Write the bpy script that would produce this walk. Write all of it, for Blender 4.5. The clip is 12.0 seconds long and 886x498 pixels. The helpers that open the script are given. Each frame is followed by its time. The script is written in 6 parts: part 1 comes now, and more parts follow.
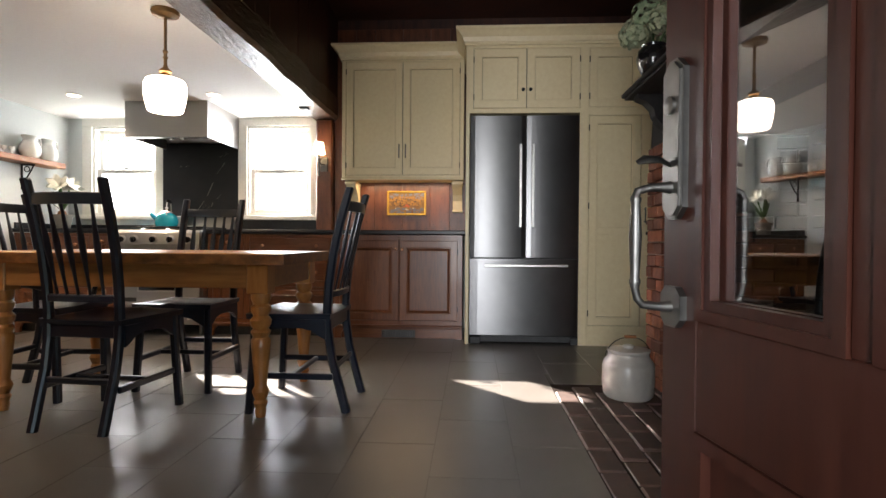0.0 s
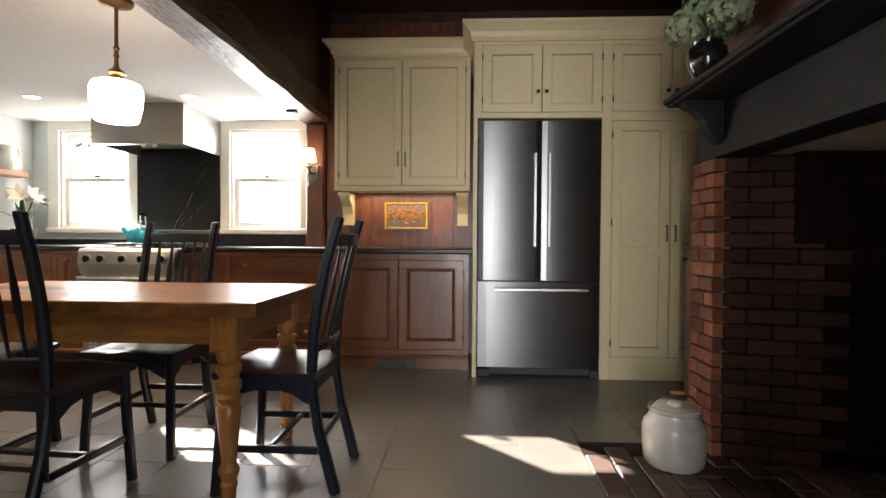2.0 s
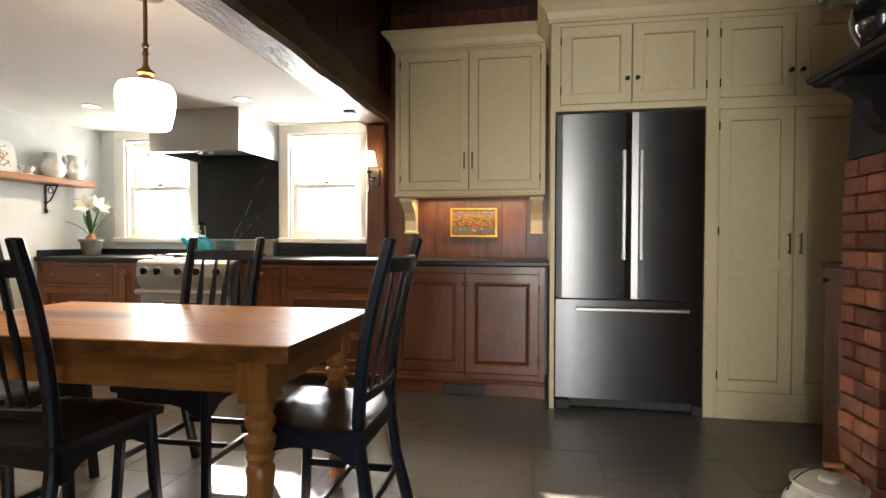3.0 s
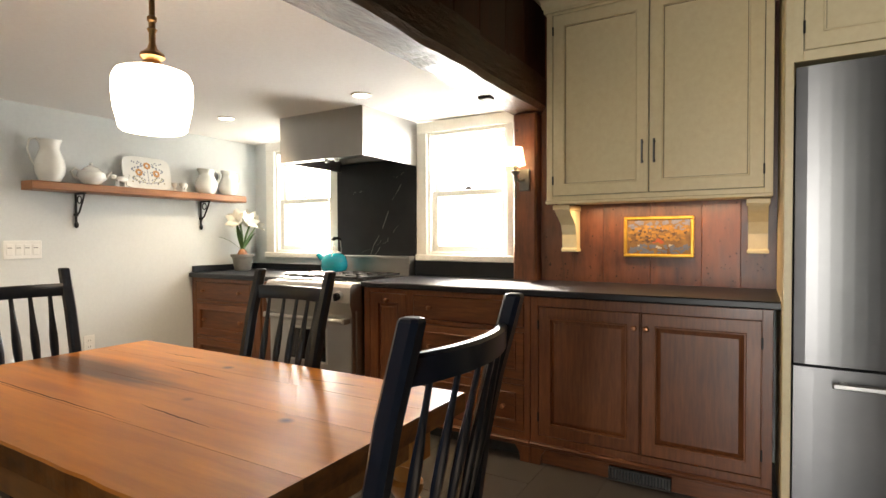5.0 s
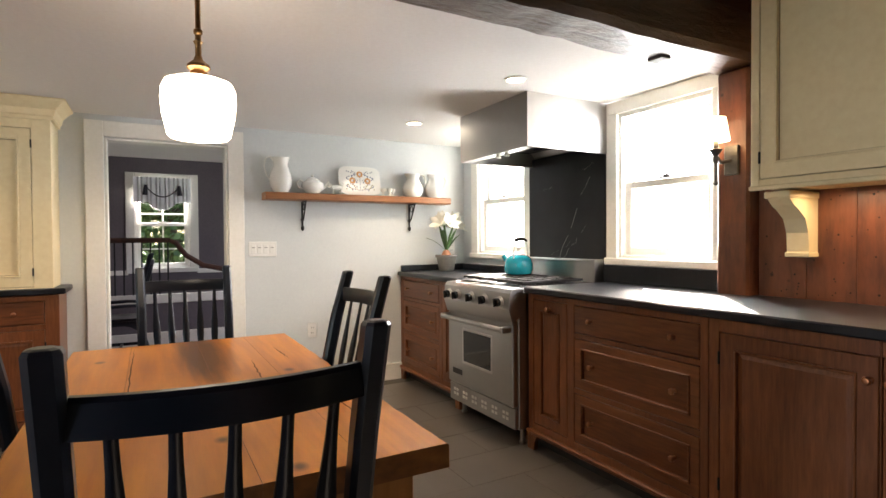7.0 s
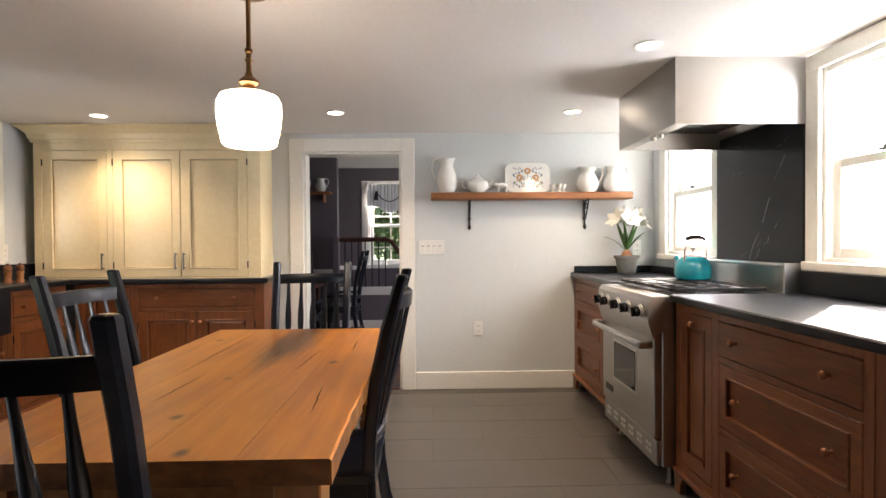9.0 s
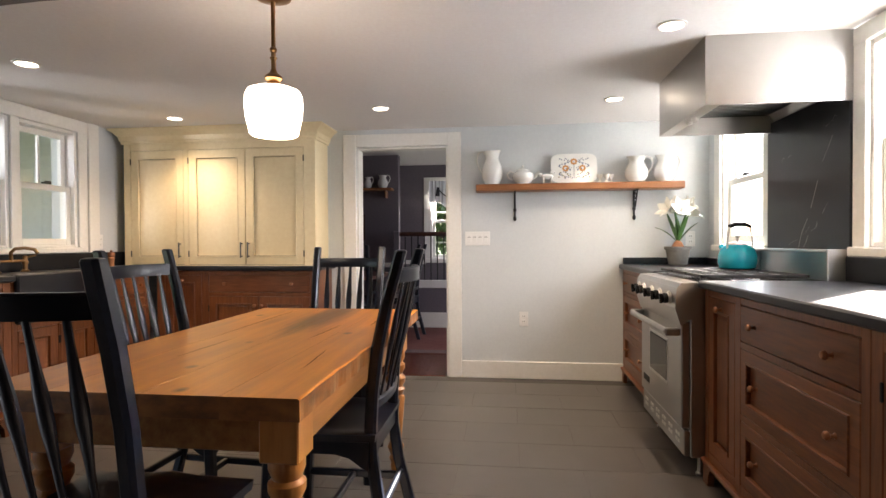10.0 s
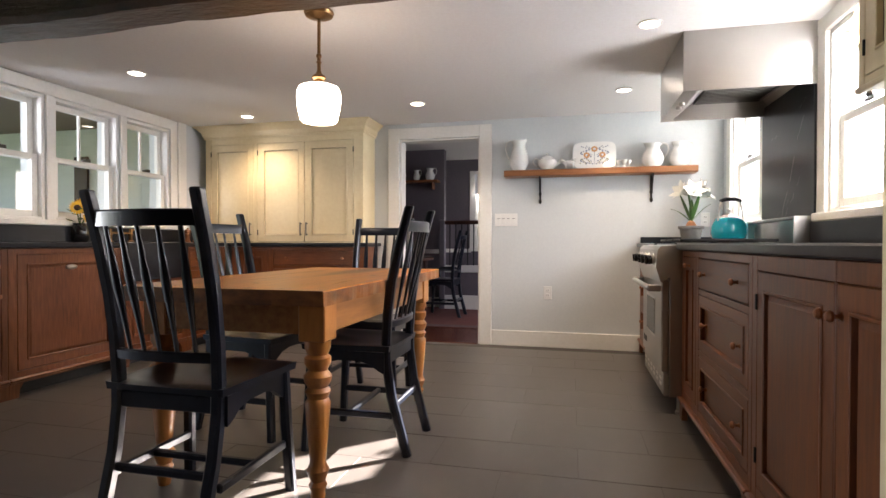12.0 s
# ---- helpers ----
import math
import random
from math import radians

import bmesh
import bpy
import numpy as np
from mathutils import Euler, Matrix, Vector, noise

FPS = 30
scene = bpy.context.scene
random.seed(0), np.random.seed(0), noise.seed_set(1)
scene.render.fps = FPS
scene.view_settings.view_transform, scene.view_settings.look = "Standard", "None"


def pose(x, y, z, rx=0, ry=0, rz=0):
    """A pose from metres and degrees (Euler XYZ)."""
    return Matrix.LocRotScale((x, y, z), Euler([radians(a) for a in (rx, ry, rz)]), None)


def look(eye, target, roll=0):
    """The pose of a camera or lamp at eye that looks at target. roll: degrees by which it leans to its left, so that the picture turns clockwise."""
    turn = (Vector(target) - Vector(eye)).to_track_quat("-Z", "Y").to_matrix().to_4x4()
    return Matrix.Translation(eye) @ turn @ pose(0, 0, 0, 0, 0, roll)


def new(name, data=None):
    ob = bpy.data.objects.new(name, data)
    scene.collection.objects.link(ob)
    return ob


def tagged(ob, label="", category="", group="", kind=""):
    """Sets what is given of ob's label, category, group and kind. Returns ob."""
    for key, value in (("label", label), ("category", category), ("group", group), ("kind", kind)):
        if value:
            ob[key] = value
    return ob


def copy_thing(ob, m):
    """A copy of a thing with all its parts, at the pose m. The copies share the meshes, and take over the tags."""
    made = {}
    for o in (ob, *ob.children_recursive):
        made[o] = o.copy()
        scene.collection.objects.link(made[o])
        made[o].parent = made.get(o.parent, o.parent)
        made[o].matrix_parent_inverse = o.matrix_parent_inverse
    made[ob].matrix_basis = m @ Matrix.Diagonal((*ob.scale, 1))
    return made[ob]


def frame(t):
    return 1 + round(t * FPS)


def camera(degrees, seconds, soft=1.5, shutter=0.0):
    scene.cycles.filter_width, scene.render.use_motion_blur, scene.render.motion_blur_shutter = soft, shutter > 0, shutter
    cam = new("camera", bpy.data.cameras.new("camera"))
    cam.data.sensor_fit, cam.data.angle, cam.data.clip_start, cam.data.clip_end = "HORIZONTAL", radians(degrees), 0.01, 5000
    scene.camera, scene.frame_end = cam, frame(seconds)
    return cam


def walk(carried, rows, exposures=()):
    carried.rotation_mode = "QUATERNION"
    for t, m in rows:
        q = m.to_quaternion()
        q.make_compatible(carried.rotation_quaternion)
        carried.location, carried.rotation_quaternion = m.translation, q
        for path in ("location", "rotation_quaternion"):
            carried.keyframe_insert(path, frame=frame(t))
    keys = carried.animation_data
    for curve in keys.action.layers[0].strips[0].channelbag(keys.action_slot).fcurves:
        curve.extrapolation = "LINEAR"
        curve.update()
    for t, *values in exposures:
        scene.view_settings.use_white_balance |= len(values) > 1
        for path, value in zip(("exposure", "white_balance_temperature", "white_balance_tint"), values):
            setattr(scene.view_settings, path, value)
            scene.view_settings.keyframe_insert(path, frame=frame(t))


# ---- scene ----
cam = camera(79.6, 12.0)
PATH = [
    (0, (1.122, 1.145, 0.829), (1.013, 3.141, 0.805), 0.4),
    (0.5, (1.09, 1.179, 0.825), (1.003, 3.177, 0.799), 0.4),
    (1, (1.087, 1.324, 0.833), (1.002, 3.322, 0.802), 0.4),
    (1.5, (1.07, 1.489, 0.906), (0.975, 3.487, 0.874), 0.4),
    (2, (1.041, 1.625, 1.011), (0.942, 3.622, 0.972), 0.4),
    (2.5, (1.009, 1.83, 1.062), (0.836, 3.822, 1.021), 0.3),
    (3, (0.99, 2.058, 1.095), (0.639, 4.026, 1.05), 0.1),
    (3.2, (0.96, 2.131, 1.123), (0.561, 4.09, 1.066), -0.0),
    (4.8, (0.955, 2.936, 1.206), (0.035, 4.712, 1.159), -0.2),
    (5, (0.978, 3.014, 1.211), (-0.04, 4.735, 1.167), -0.2),
    (5.5, (1.044, 3.21, 1.23), (-0.176, 4.794, 1.189), -0.3),
    (6, (1.103, 3.401, 1.238), (-0.338, 4.787, 1.198), -0.4),
    (6.5, (1.188, 3.592, 1.224), (-0.422, 4.778, 1.185), -0.5),
    (7, (1.252, 3.777, 1.207), (-0.498, 4.744, 1.171), -0.4),
    (7.2, (1.255, 3.85, 1.21), (-0.534, 4.742, 1.17), -0.45),
    (8.8, (1.293, 4.476, 1.215), (-0.703, 4.602, 1.176), -0.2),
    (9, (1.299, 4.524, 1.192), (-0.7, 4.573, 1.163), -0.4),
    (9.5, (1.33, 4.653, 1.17), (-0.667, 4.55, 1.138), -0.4),
    (10, (1.388, 4.788, 1.117), (-0.597, 4.544, 1.09), -0.3),
    (10.5, (1.457, 4.876, 1.077), (-0.51, 4.516, 1.051), -0.2),
    (11, (1.572, 4.984, 1.036), (-0.369, 4.502, 1.013), -0.1),
    (11.5, (1.692, 5.063, 0.987), (-0.243, 4.554, 0.965), 0.1),
    (12, (1.86, 5.114, 0.93), (-0.084, 4.645, 0.908), 0.1),
]
walk(cam, [(t, look(eye, target, roll)) for t, eye, target, roll in PATH], exposures=[(0.0, 3.74, 6500, 14), (5.0, 3.90, 7200, 13), (7.0, 3.85, 6700, 15), (9.0, 3.84, 6650, 18), (12.0, 3.74, 6400, 19)])
# ---------- light ----------
world = bpy.data.worlds.new("world")
scene.world = world
world.use_nodes = True
wn = world.node_tree.nodes
sky = wn.new("ShaderNodeTexSky")
sky.sky_type, sky.sun_disc, sky.sun_elevation, sky.sun_rotation = "NISHITA", False, radians(28.5), radians(-44.5)
wn["Background"].inputs["Strength"].default_value = 0.05
world.node_tree.links.new(sky.outputs[0], wn["Background"].inputs["Color"])
sun = new("sun", bpy.data.lights.new("sun", "SUN"))
sun.data.energy, sun.data.angle, sun.data.color = 5.0, radians(0.6), (1.0, 0.93, 0.82)
sun.data.cycles.use_multiple_importance_sampling = False
SUN_WAY = Vector((0.70 * 0.879, -0.714 * 0.879, -0.477))
sun.matrix_world = look((0, 0, 8), Vector((0, 0, 8)) + SUN_WAY)


def area(name, eye, target, w, h, power, colour):
    """A rectangular area lamp facing target, for window sky light and for added fill."""
    ob = new(name, bpy.data.lights.new(name, "AREA"))
    ob.data.shape, ob.data.size, ob.data.size_y = "RECTANGLE", w, h
    ob.data.energy, ob.data.color = power, colour
    ob.matrix_world = look(eye, target)
    return ob


area("window_daylight", (-2.385, 6.56, 1.56), (-2.0, 3.6, 0.35), 0.95, 1.5, 3.2, (0.93, 0.96, 1.0))
area("window_daylight", (-0.80, 6.56, 1.56), (-0.6, 3.6, 0.35), 0.95, 1.5, 6.9, (0.93, 0.96, 1.0))
# added fill on the porch side of the entrance doorway; no window there
area("window_daylight", (0.82, -0.45, 1.1), (1.3, 6, 1.1), 0.9, 2.0, 10, (0.92, 0.96, 1.0))
area("window_daylight", (-6.95, 3.94, 2.45), (-4.6, 3.8, 0.3), 0.7, 0.5, 5.5, (0.85, 0.93, 1.0))
# added lamp at the dining room's unseen north opening
area("window_daylight", (-4.5, 6.26, 1.5), (-5.0, 2.5, 0.9), 0.95, 1.05, 1.4, (0.85, 0.91, 1.0))


def spot(eye, power, colour, size=132):
    ob = new("downlight_glow", bpy.data.lights.new("downlight_glow", "SPOT"))
    ob.data.energy, ob.data.color, ob.data.spot_size, ob.data.spot_blend = power, colour, radians(size), 0.85
    ob.data.shadow_soft_size = 0.04
    ob.data.cycles.use_multiple_importance_sampling = False
    ob.matrix_world = look(eye, (eye[0], eye[1] + 0.001, 0))


WARM = (1.0, 0.78, 0.52)
DOWNLIGHTS = [(-1.11, 2.30), (-2.35, 2.30), (-2.28, 3.90), (-2.255, 5.485), (-1.05, 5.50)]
for lx, ly in DOWNLIGHTS:
    spot((lx, ly, 2.03), 1.9 if lx > -1.2 and ly < 3 else 3.3, WARM)

# ---------- materials ----------
def mat(name, c1, c2, rough=0.5, metal=0.0, scale=12.0, grain=(1, 1, 1), bump=0.15, spec=0.5, coat=0.0, big=1.2, rand=0.0, knots=0.0, dist=0.002, rvar=0.09, stain=False):
    m = bpy.data.materials.new(name)
    m.use_nodes = True
    n, l = m.node_tree.nodes, m.node_tree.links
    b = n["Principled BSDF"]
    tc, oi = n.new("ShaderNodeTexCoord"), n.new("ShaderNodeObjectInfo")
    add = n.new("ShaderNodeVectorMath"); add.operation = "MULTIPLY_ADD"
    l.new(oi.outputs["Random"], add.inputs[0]); add.inputs[1].default_value = (7, 11, 5)
    l.new(tc.outputs["Object"], add.inputs[2])
    mp = n.new("ShaderNodeMapping"); mp.inputs["Scale"].default_value = grain
    l.new(add.outputs[0], mp.inputs["Vector"])
    fine, large = n.new("ShaderNodeTexNoise"), n.new("ShaderNodeTexNoise")
    fine.inputs["Scale"].default_value, fine.inputs["Detail"].default_value, fine.inputs["Roughness"].default_value = scale, 7, 0.62
    large.inputs["Scale"].default_value, large.inputs["Detail"].default_value = big, 3
    l.new(mp.outputs[0], fine.inputs["Vector"]); l.new(add.outputs[0], large.inputs["Vector"])
    mix = n.new("ShaderNodeMath"); mix.operation = "MULTIPLY_ADD"
    l.new(fine.outputs["Fac"], mix.inputs[0]); mix.inputs[1].default_value = 0.62
    half = n.new("ShaderNodeMath"); half.operation = "MULTIPLY"; half.inputs[1].default_value = 0.38
    l.new(large.outputs["Fac"], half.inputs[0]); l.new(half.outputs[0], mix.inputs[2])
    last = mix
    if rand:
        r = n.new("ShaderNodeMath"); r.operation = "MULTIPLY_ADD"
        l.new(oi.outputs["Random"], r.inputs[0]); r.inputs[1].default_value = rand; l.new(mix.outputs[0], r.inputs[2])
        r2 = n.new("ShaderNodeMath"); r2.operation = "SUBTRACT"; r2.inputs[1].default_value = rand / 2
        l.new(r.outputs[0], r2.inputs[0]); last = r2
    ramp = n.new("ShaderNodeValToRGB")
    ramp.color_ramp.elements[0].position, ramp.color_ramp.elements[1].position = 0.33, 0.67
    ramp.color_ramp.elements[0].color, ramp.color_ramp.elements[1].color = (*c1, 1), (*c2, 1)
    l.new(last.outputs[0], ramp.inputs[0])
    out = ramp.outputs[0]
    if knots:
        vo = n.new("ShaderNodeTexVoronoi"); vo.inputs["Scale"].default_value = knots
        mp2 = n.new("ShaderNodeMapping"); mp2.inputs["Scale"].default_value = [0.75 if g < 0.9 else 1 for g in grain]
        l.new(add.outputs[0], mp2.inputs["Vector"]); l.new(mp2.outputs[0], vo.inputs["Vector"])
        kr = n.new("ShaderNodeValToRGB")
        kr.color_ramp.elements[0].position, kr.color_ramp.elements[1].position = 0.04, 0.105
        kr.color_ramp.elements[0].color, kr.color_ramp.elements[1].color = (0.12, 0.08, 0.05, 1), (1, 1, 1, 1)
        l.new(vo.outputs["Distance"], kr.inputs[0])
        mx = n.new("ShaderNodeMixRGB"); mx.blend_type = "MULTIPLY"; mx.inputs[0].default_value = 0.9
        l.new(out, mx.inputs[1]); l.new(kr.outputs[0], mx.inputs[2]); out = mx.outputs[0]
    if stain:
        # dark water mark along the grain of the table top
        m3 = n.new("ShaderNodeMapping"); m3.vector_type = "POINT"
        m3.inputs["Location"].default_value, m3.inputs["Scale"].default_value = (0.35, -0.69, -0.788), (1.6, 8, 1)
        l.new(tc.outputs["Object"], m3.inputs["Vector"])
        wv = n.new("ShaderNodeVectorMath"); wv.operation = "MULTIPLY_ADD"; wv.inputs[1].default_value = (0.9, 0.9, 0)
        l.new(fine.outputs["Color"], wv.inputs[0]); l.new(m3.outputs[0], wv.inputs[2])
        ln = n.new("ShaderNodeVectorMath"); ln.operation = "LENGTH"; l.new(wv.outputs[0], ln.inputs[0])
        sr_ = n.new("ShaderNodeValToRGB"); sr_.color_ramp.elements[0].position, sr_.color_ramp.elements[1].position = 0.45, 0.95
        sr_.color_ramp.elements[0].color, sr_.color_ramp.elements[1].color = (0.16, 0.13, 0.12, 1), (1, 1, 1, 1)
        l.new(ln.outputs["Value"], sr_.inputs[0])
        sm = n.new("ShaderNodeMixRGB"); sm.blend_type = "MULTIPLY"; sm.inputs[0].default_value = 0.95
        l.new(out, sm.inputs[1]); l.new(sr_.outputs[0], sm.inputs[2]); out = sm.outputs[0]
    l.new(out, b.inputs["Base Color"])
    rr = n.new("ShaderNodeMapRange")
    lo, hi = max(rough - rvar, 0.02), min(rough + rvar, 1)
    if lo < 0.28 < hi:
        # a surface is either polished or satin, never patchy between the two
        lo, hi = (0.285, max(hi, 0.31)) if rough > 0.26 else (lo, 0.265)
    rr.inputs["To Min"].default_value, rr.inputs["To Max"].default_value = lo, hi
    l.new(fine.outputs["Fac"], rr.inputs["Value"]); l.new(rr.outputs[0], b.inputs["Roughness"])
    b.inputs["Metallic"].default_value, b.inputs["Specular IOR Level"].default_value = metal, spec
    b.inputs["Coat Weight"].default_value, b.inputs["Coat Roughness"].default_value = coat, 0.12
    if bump:
        bp = n.new("ShaderNodeBump"); bp.inputs["Strength"].default_value, bp.inputs["Distance"].default_value = bump, dist
        l.new(fine.outputs["Fac"], bp.inputs["Height"]); l.new(bp.outputs[0], b.inputs["Normal"])
    return m


def glow(name, colour, power, base=(0.9, 0.88, 0.82)):
    m = mat(name, base, base, rough=0.4, bump=0)
    b = m.node_tree.nodes["Principled BSDF"]
    b.inputs["Emission Color"].default_value, b.inputs["Emission Strength"].default_value = (*colour, 1), power
    return m


CABWOOD = mat("stained_maple", (0.102, 0.028, 0.008), (0.245, 0.082, 0.026), 0.38, scale=9, grain=(9, 9, 0.8), bump=0.12, coat=0.15, big=2.5, rand=0.10)
CABWOOD_H = mat("stained_maple_drawer", (0.102, 0.028, 0.008), (0.245, 0.082, 0.026), 0.38, scale=9, grain=(0.8, 9, 9), bump=0.12, coat=0.15, big=2.5, rand=0.10)
CREAM = mat("cream_paint", (0.72, 0.59, 0.35), (0.80, 0.685, 0.44), 0.42, scale=30, bump=0.05, big=1.5)
GLAZE = mat("brown_glaze", (0.16, 0.10, 0.05), (0.24, 0.15, 0.08), 0.6, scale=40)
WHITE = mat("white_trim_paint", (0.74, 0.73, 0.68), (0.82, 0.81, 0.77), 0.38, scale=40, bump=0.05)
WALL = mat("pale_grey_wall_paint", (0.57, 0.60, 0.61), (0.63, 0.66, 0.66), 0.75, scale=60, bump=0.08, big=0.7)
CEIL = mat("ceiling_paint", (0.72, 0.70, 0.68), (0.78, 0.77, 0.75), 0.85, scale=50, bump=0.06, big=0.6)
STONE = mat("black_soapstone", (0.005, 0.006, 0.009), (0.014, 0.016, 0.021), 0.34, scale=5, bump=0.03, big=1.5, spec=0.36, rvar=0.05)
STEEL = mat("brushed_steel", (0.40, 0.39, 0.375), (0.43, 0.42, 0.405), 0.34, metal=1.0, scale=8, bump=0, rvar=0.015)
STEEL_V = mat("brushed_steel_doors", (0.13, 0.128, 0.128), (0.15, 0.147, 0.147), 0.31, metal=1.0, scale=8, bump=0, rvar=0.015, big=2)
for steel in (STEEL, STEEL_V):
    sn, sl = steel.node_tree.nodes, steel.node_tree.links
    tang = sn.new("ShaderNodeTangent"); tang.direction_type, tang.axis = "RADIAL", "Z"
    sl.new(tang.outputs[0], sn["Principled BSDF"].inputs["Tangent"])
    sn["Principled BSDF"].inputs["Anisotropic"].default_value, sn["Principled BSDF"].inputs["Anisotropic Rotation"].default_value = 0.7, 0.25
CHROME = mat("satin_metal", (0.5, 0.49, 0.47), (0.62, 0.61, 0.58), 0.3, metal=1.0, scale=30, bump=0.02)
PEWTER = mat("aged_pewter", (0.085, 0.082, 0.078), (0.17, 0.165, 0.155), 0.40, metal=1.0, scale=14, bump=0.05)
IRON = mat("black_iron", (0.012, 0.012, 0.012), (0.03, 0.03, 0.03), 0.5, metal=0.6, scale=40)
BRASS = mat("aged_brass", (0.22, 0.12, 0.05), (0.42, 0.26, 0.12), 0.32, metal=1.0, scale=14)
COPPER = mat("copper_knob", (0.34, 0.15, 0.08), (0.5, 0.24, 0.13), 0.34, metal=1.0, scale=30)
BLACKPAINT = mat("black_chair_paint", (0.004, 0.006, 0.012), (0.008, 0.012, 0.022), 0.28, scale=14, bump=0.02, coat=0.15, rvar=0.04)
TABLETOP = mat("honey_pine_top", (0.34, 0.098, 0.010), (0.64, 0.235, 0.026), 0.32, scale=3.2, grain=(0.5, 6, 6), bump=0.01, spec=0.36, big=1.6, rand=0.10, knots=5.0, stain=True, rvar=0.03)
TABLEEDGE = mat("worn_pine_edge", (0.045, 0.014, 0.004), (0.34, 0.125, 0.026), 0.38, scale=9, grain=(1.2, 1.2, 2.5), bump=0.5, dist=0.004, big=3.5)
TABLELEG = mat("honey_pine", (0.29, 0.105, 0.022), (0.48, 0.205, 0.054), 0.3, scale=7, grain=(6, 6, 0.7), bump=0.06, coat=0.3, knots=1.2)
# same pine, darkened so the apron's shade below the top is in the colour
TABLEAPRON = mat("shaded_honey_pine", (0.20, 0.075, 0.018), (0.40, 0.175, 0.05), 0.32, scale=6, grain=(0.6, 6, 6), bump=0.08, coat=0.2, knots=1.6)
OLDWOOD = mat("old_dark_timber", (0.020, 0.010, 0.006), (0.085, 0.036, 0.018), 0.30, scale=7, grain=(4, 1.2, 4), bump=0.9, dist=0.012, big=3, spec=0.7)
OLDBOARD = mat("old_red_brown_boards", (0.042, 0.012, 0.006), (0.19, 0.062, 0.025), 0.34, scale=5, grain=(5, 5, 0.9), bump=0.5, dist=0.004, big=5.5, rand=0.16, knots=9)
DARKBOARD = mat("dark_brown_boards", (0.028, 0.008, 0.004), (0.10, 0.030, 0.013), 0.5, scale=5, grain=(6, 6, 0.8), bump=0.4, dist=0.004, big=2.2, rand=0.2)
MANTEL = mat("black_mantel_paint", (0.006, 0.005, 0.005), (0.016, 0.014, 0.014), 0.6, scale=8, grain=(6, 0.6, 6), bump=0.3, dist=0.004, spec=0.2)
BRICK = mat("red_brick", (0.10, 0.028, 0.013), (0.27, 0.085, 0.038), 0.85, scale=22, bump=0.6, dist=0.004, rand=0.35)
# darker copy of the red brick, with the cheek's shade in the colour
SHADED_BRICK = mat("shaded_brick", (0.020, 0.0065, 0.004), (0.062, 0.019, 0.010), 0.9, scale=20, bump=0.6, dist=0.004, rand=0.35)
SOOT = mat("sooty_brick", (0.004, 0.003, 0.0025), (0.018, 0.009, 0.006), 0.95, scale=18, bump=0.6, dist=0.004, rand=0.3, spec=0.1)
MORTAR = mat("mortar", (0.22, 0.17, 0.14), (0.36, 0.29, 0.24), 0.95, scale=40, bump=0.4)
PAVER = mat("worn_hearth_brick", (0.032, 0.018, 0.014), (0.085, 0.042, 0.030), 0.6, scale=14, bump=0.5, dist=0.004, rand=0.3)
TILE = mat("grey_slate_tile", (0.098, 0.087, 0.078), (0.122, 0.110, 0.100), 0.32, scale=6, bump=0.05, big=1.3, rand=0.04, dist=0.002, rvar=0.04)
GROUT = mat("grey_grout", (0.095, 0.085, 0.077), (0.125, 0.113, 0.103), 0.9, scale=40)
DOORWOOD = mat("brown_door_paint", (0.016, 0.0046, 0.003), (0.036, 0.0105, 0.006), 0.4, scale=8, grain=(5, 5, 0.7), bump=0.08, spec=0.22)
SHELFWOOD = mat("shelf_wood", (0.20, 0.072, 0.024), (0.36, 0.15, 0.055), 0.42, scale=6, grain=(6, 0.6, 6), bump=0.25, knots=3)
CERAMIC = mat("white_ironstone", (0.70, 0.70, 0.66), (0.80, 0.80, 0.77), 0.14, scale=12, bump=0.02, coat=0.4)
STONEWARE = mat("grey_stoneware", (0.34, 0.31, 0.27), (0.50, 0.47, 0.42), 0.3, scale=9, bump=0.08, coat=0.3)
TEAL = mat("teal_enamel", (0.0, 0.20, 0.28), (0.004, 0.27, 0.35), 0.12, scale=6, bump=0, coat=0.6)
BLACKGLAZE = mat("black_glaze", (0.006, 0.006, 0.007), (0.014, 0.013, 0.013), 0.1, scale=6, bump=0, coat=0.6)
BLACKPLASTIC = mat("black_knob_plastic", (0.008, 0.008, 0.009), (0.016, 0.016, 0.017), 0.25, scale=30, bump=0)
CONCRETE = mat("grey_clay_pot", (0.15, 0.145, 0.13), (0.27, 0.26, 0.24), 0.8, scale=18, bump=0.3)
PETAL = mat("white_petal", (0.74, 0.74, 0.66), (0.84, 0.84, 0.78), 0.6, scale=40, bump=0.05)
LEAF = mat("green_leaf", (0.03, 0.085, 0.018), (0.075, 0.16, 0.04), 0.4, scale=20, bump=0.1)
HYDRANGEA = mat("dried_hydrangea", (0.20, 0.26, 0.15), (0.52, 0.50, 0.33), 0.8, scale=25, bump=0.2, rand=0.3)
SUNPETAL = mat("yellow_petal", (0.62, 0.33, 0.008), (0.78, 0.48, 0.02), 0.6, scale=20)
SEEDS = mat("dark_seeds", (0.03, 0.015, 0.006), (0.07, 0.035, 0.012), 0.9, scale=80, bump=0.5)
GOLD = mat("gilt", (0.50, 0.27, 0.035), (0.72, 0.44, 0.08), 0.3, metal=0.8, scale=20, bump=0.1)
PLASTIC = mat("white_plate_plastic", (0.74, 0.74, 0.72), (0.80, 0.80, 0.78), 0.35, scale=30, bump=0)
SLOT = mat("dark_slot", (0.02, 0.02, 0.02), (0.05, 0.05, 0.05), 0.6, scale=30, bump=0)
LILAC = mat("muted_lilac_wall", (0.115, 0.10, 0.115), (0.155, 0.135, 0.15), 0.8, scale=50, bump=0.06)
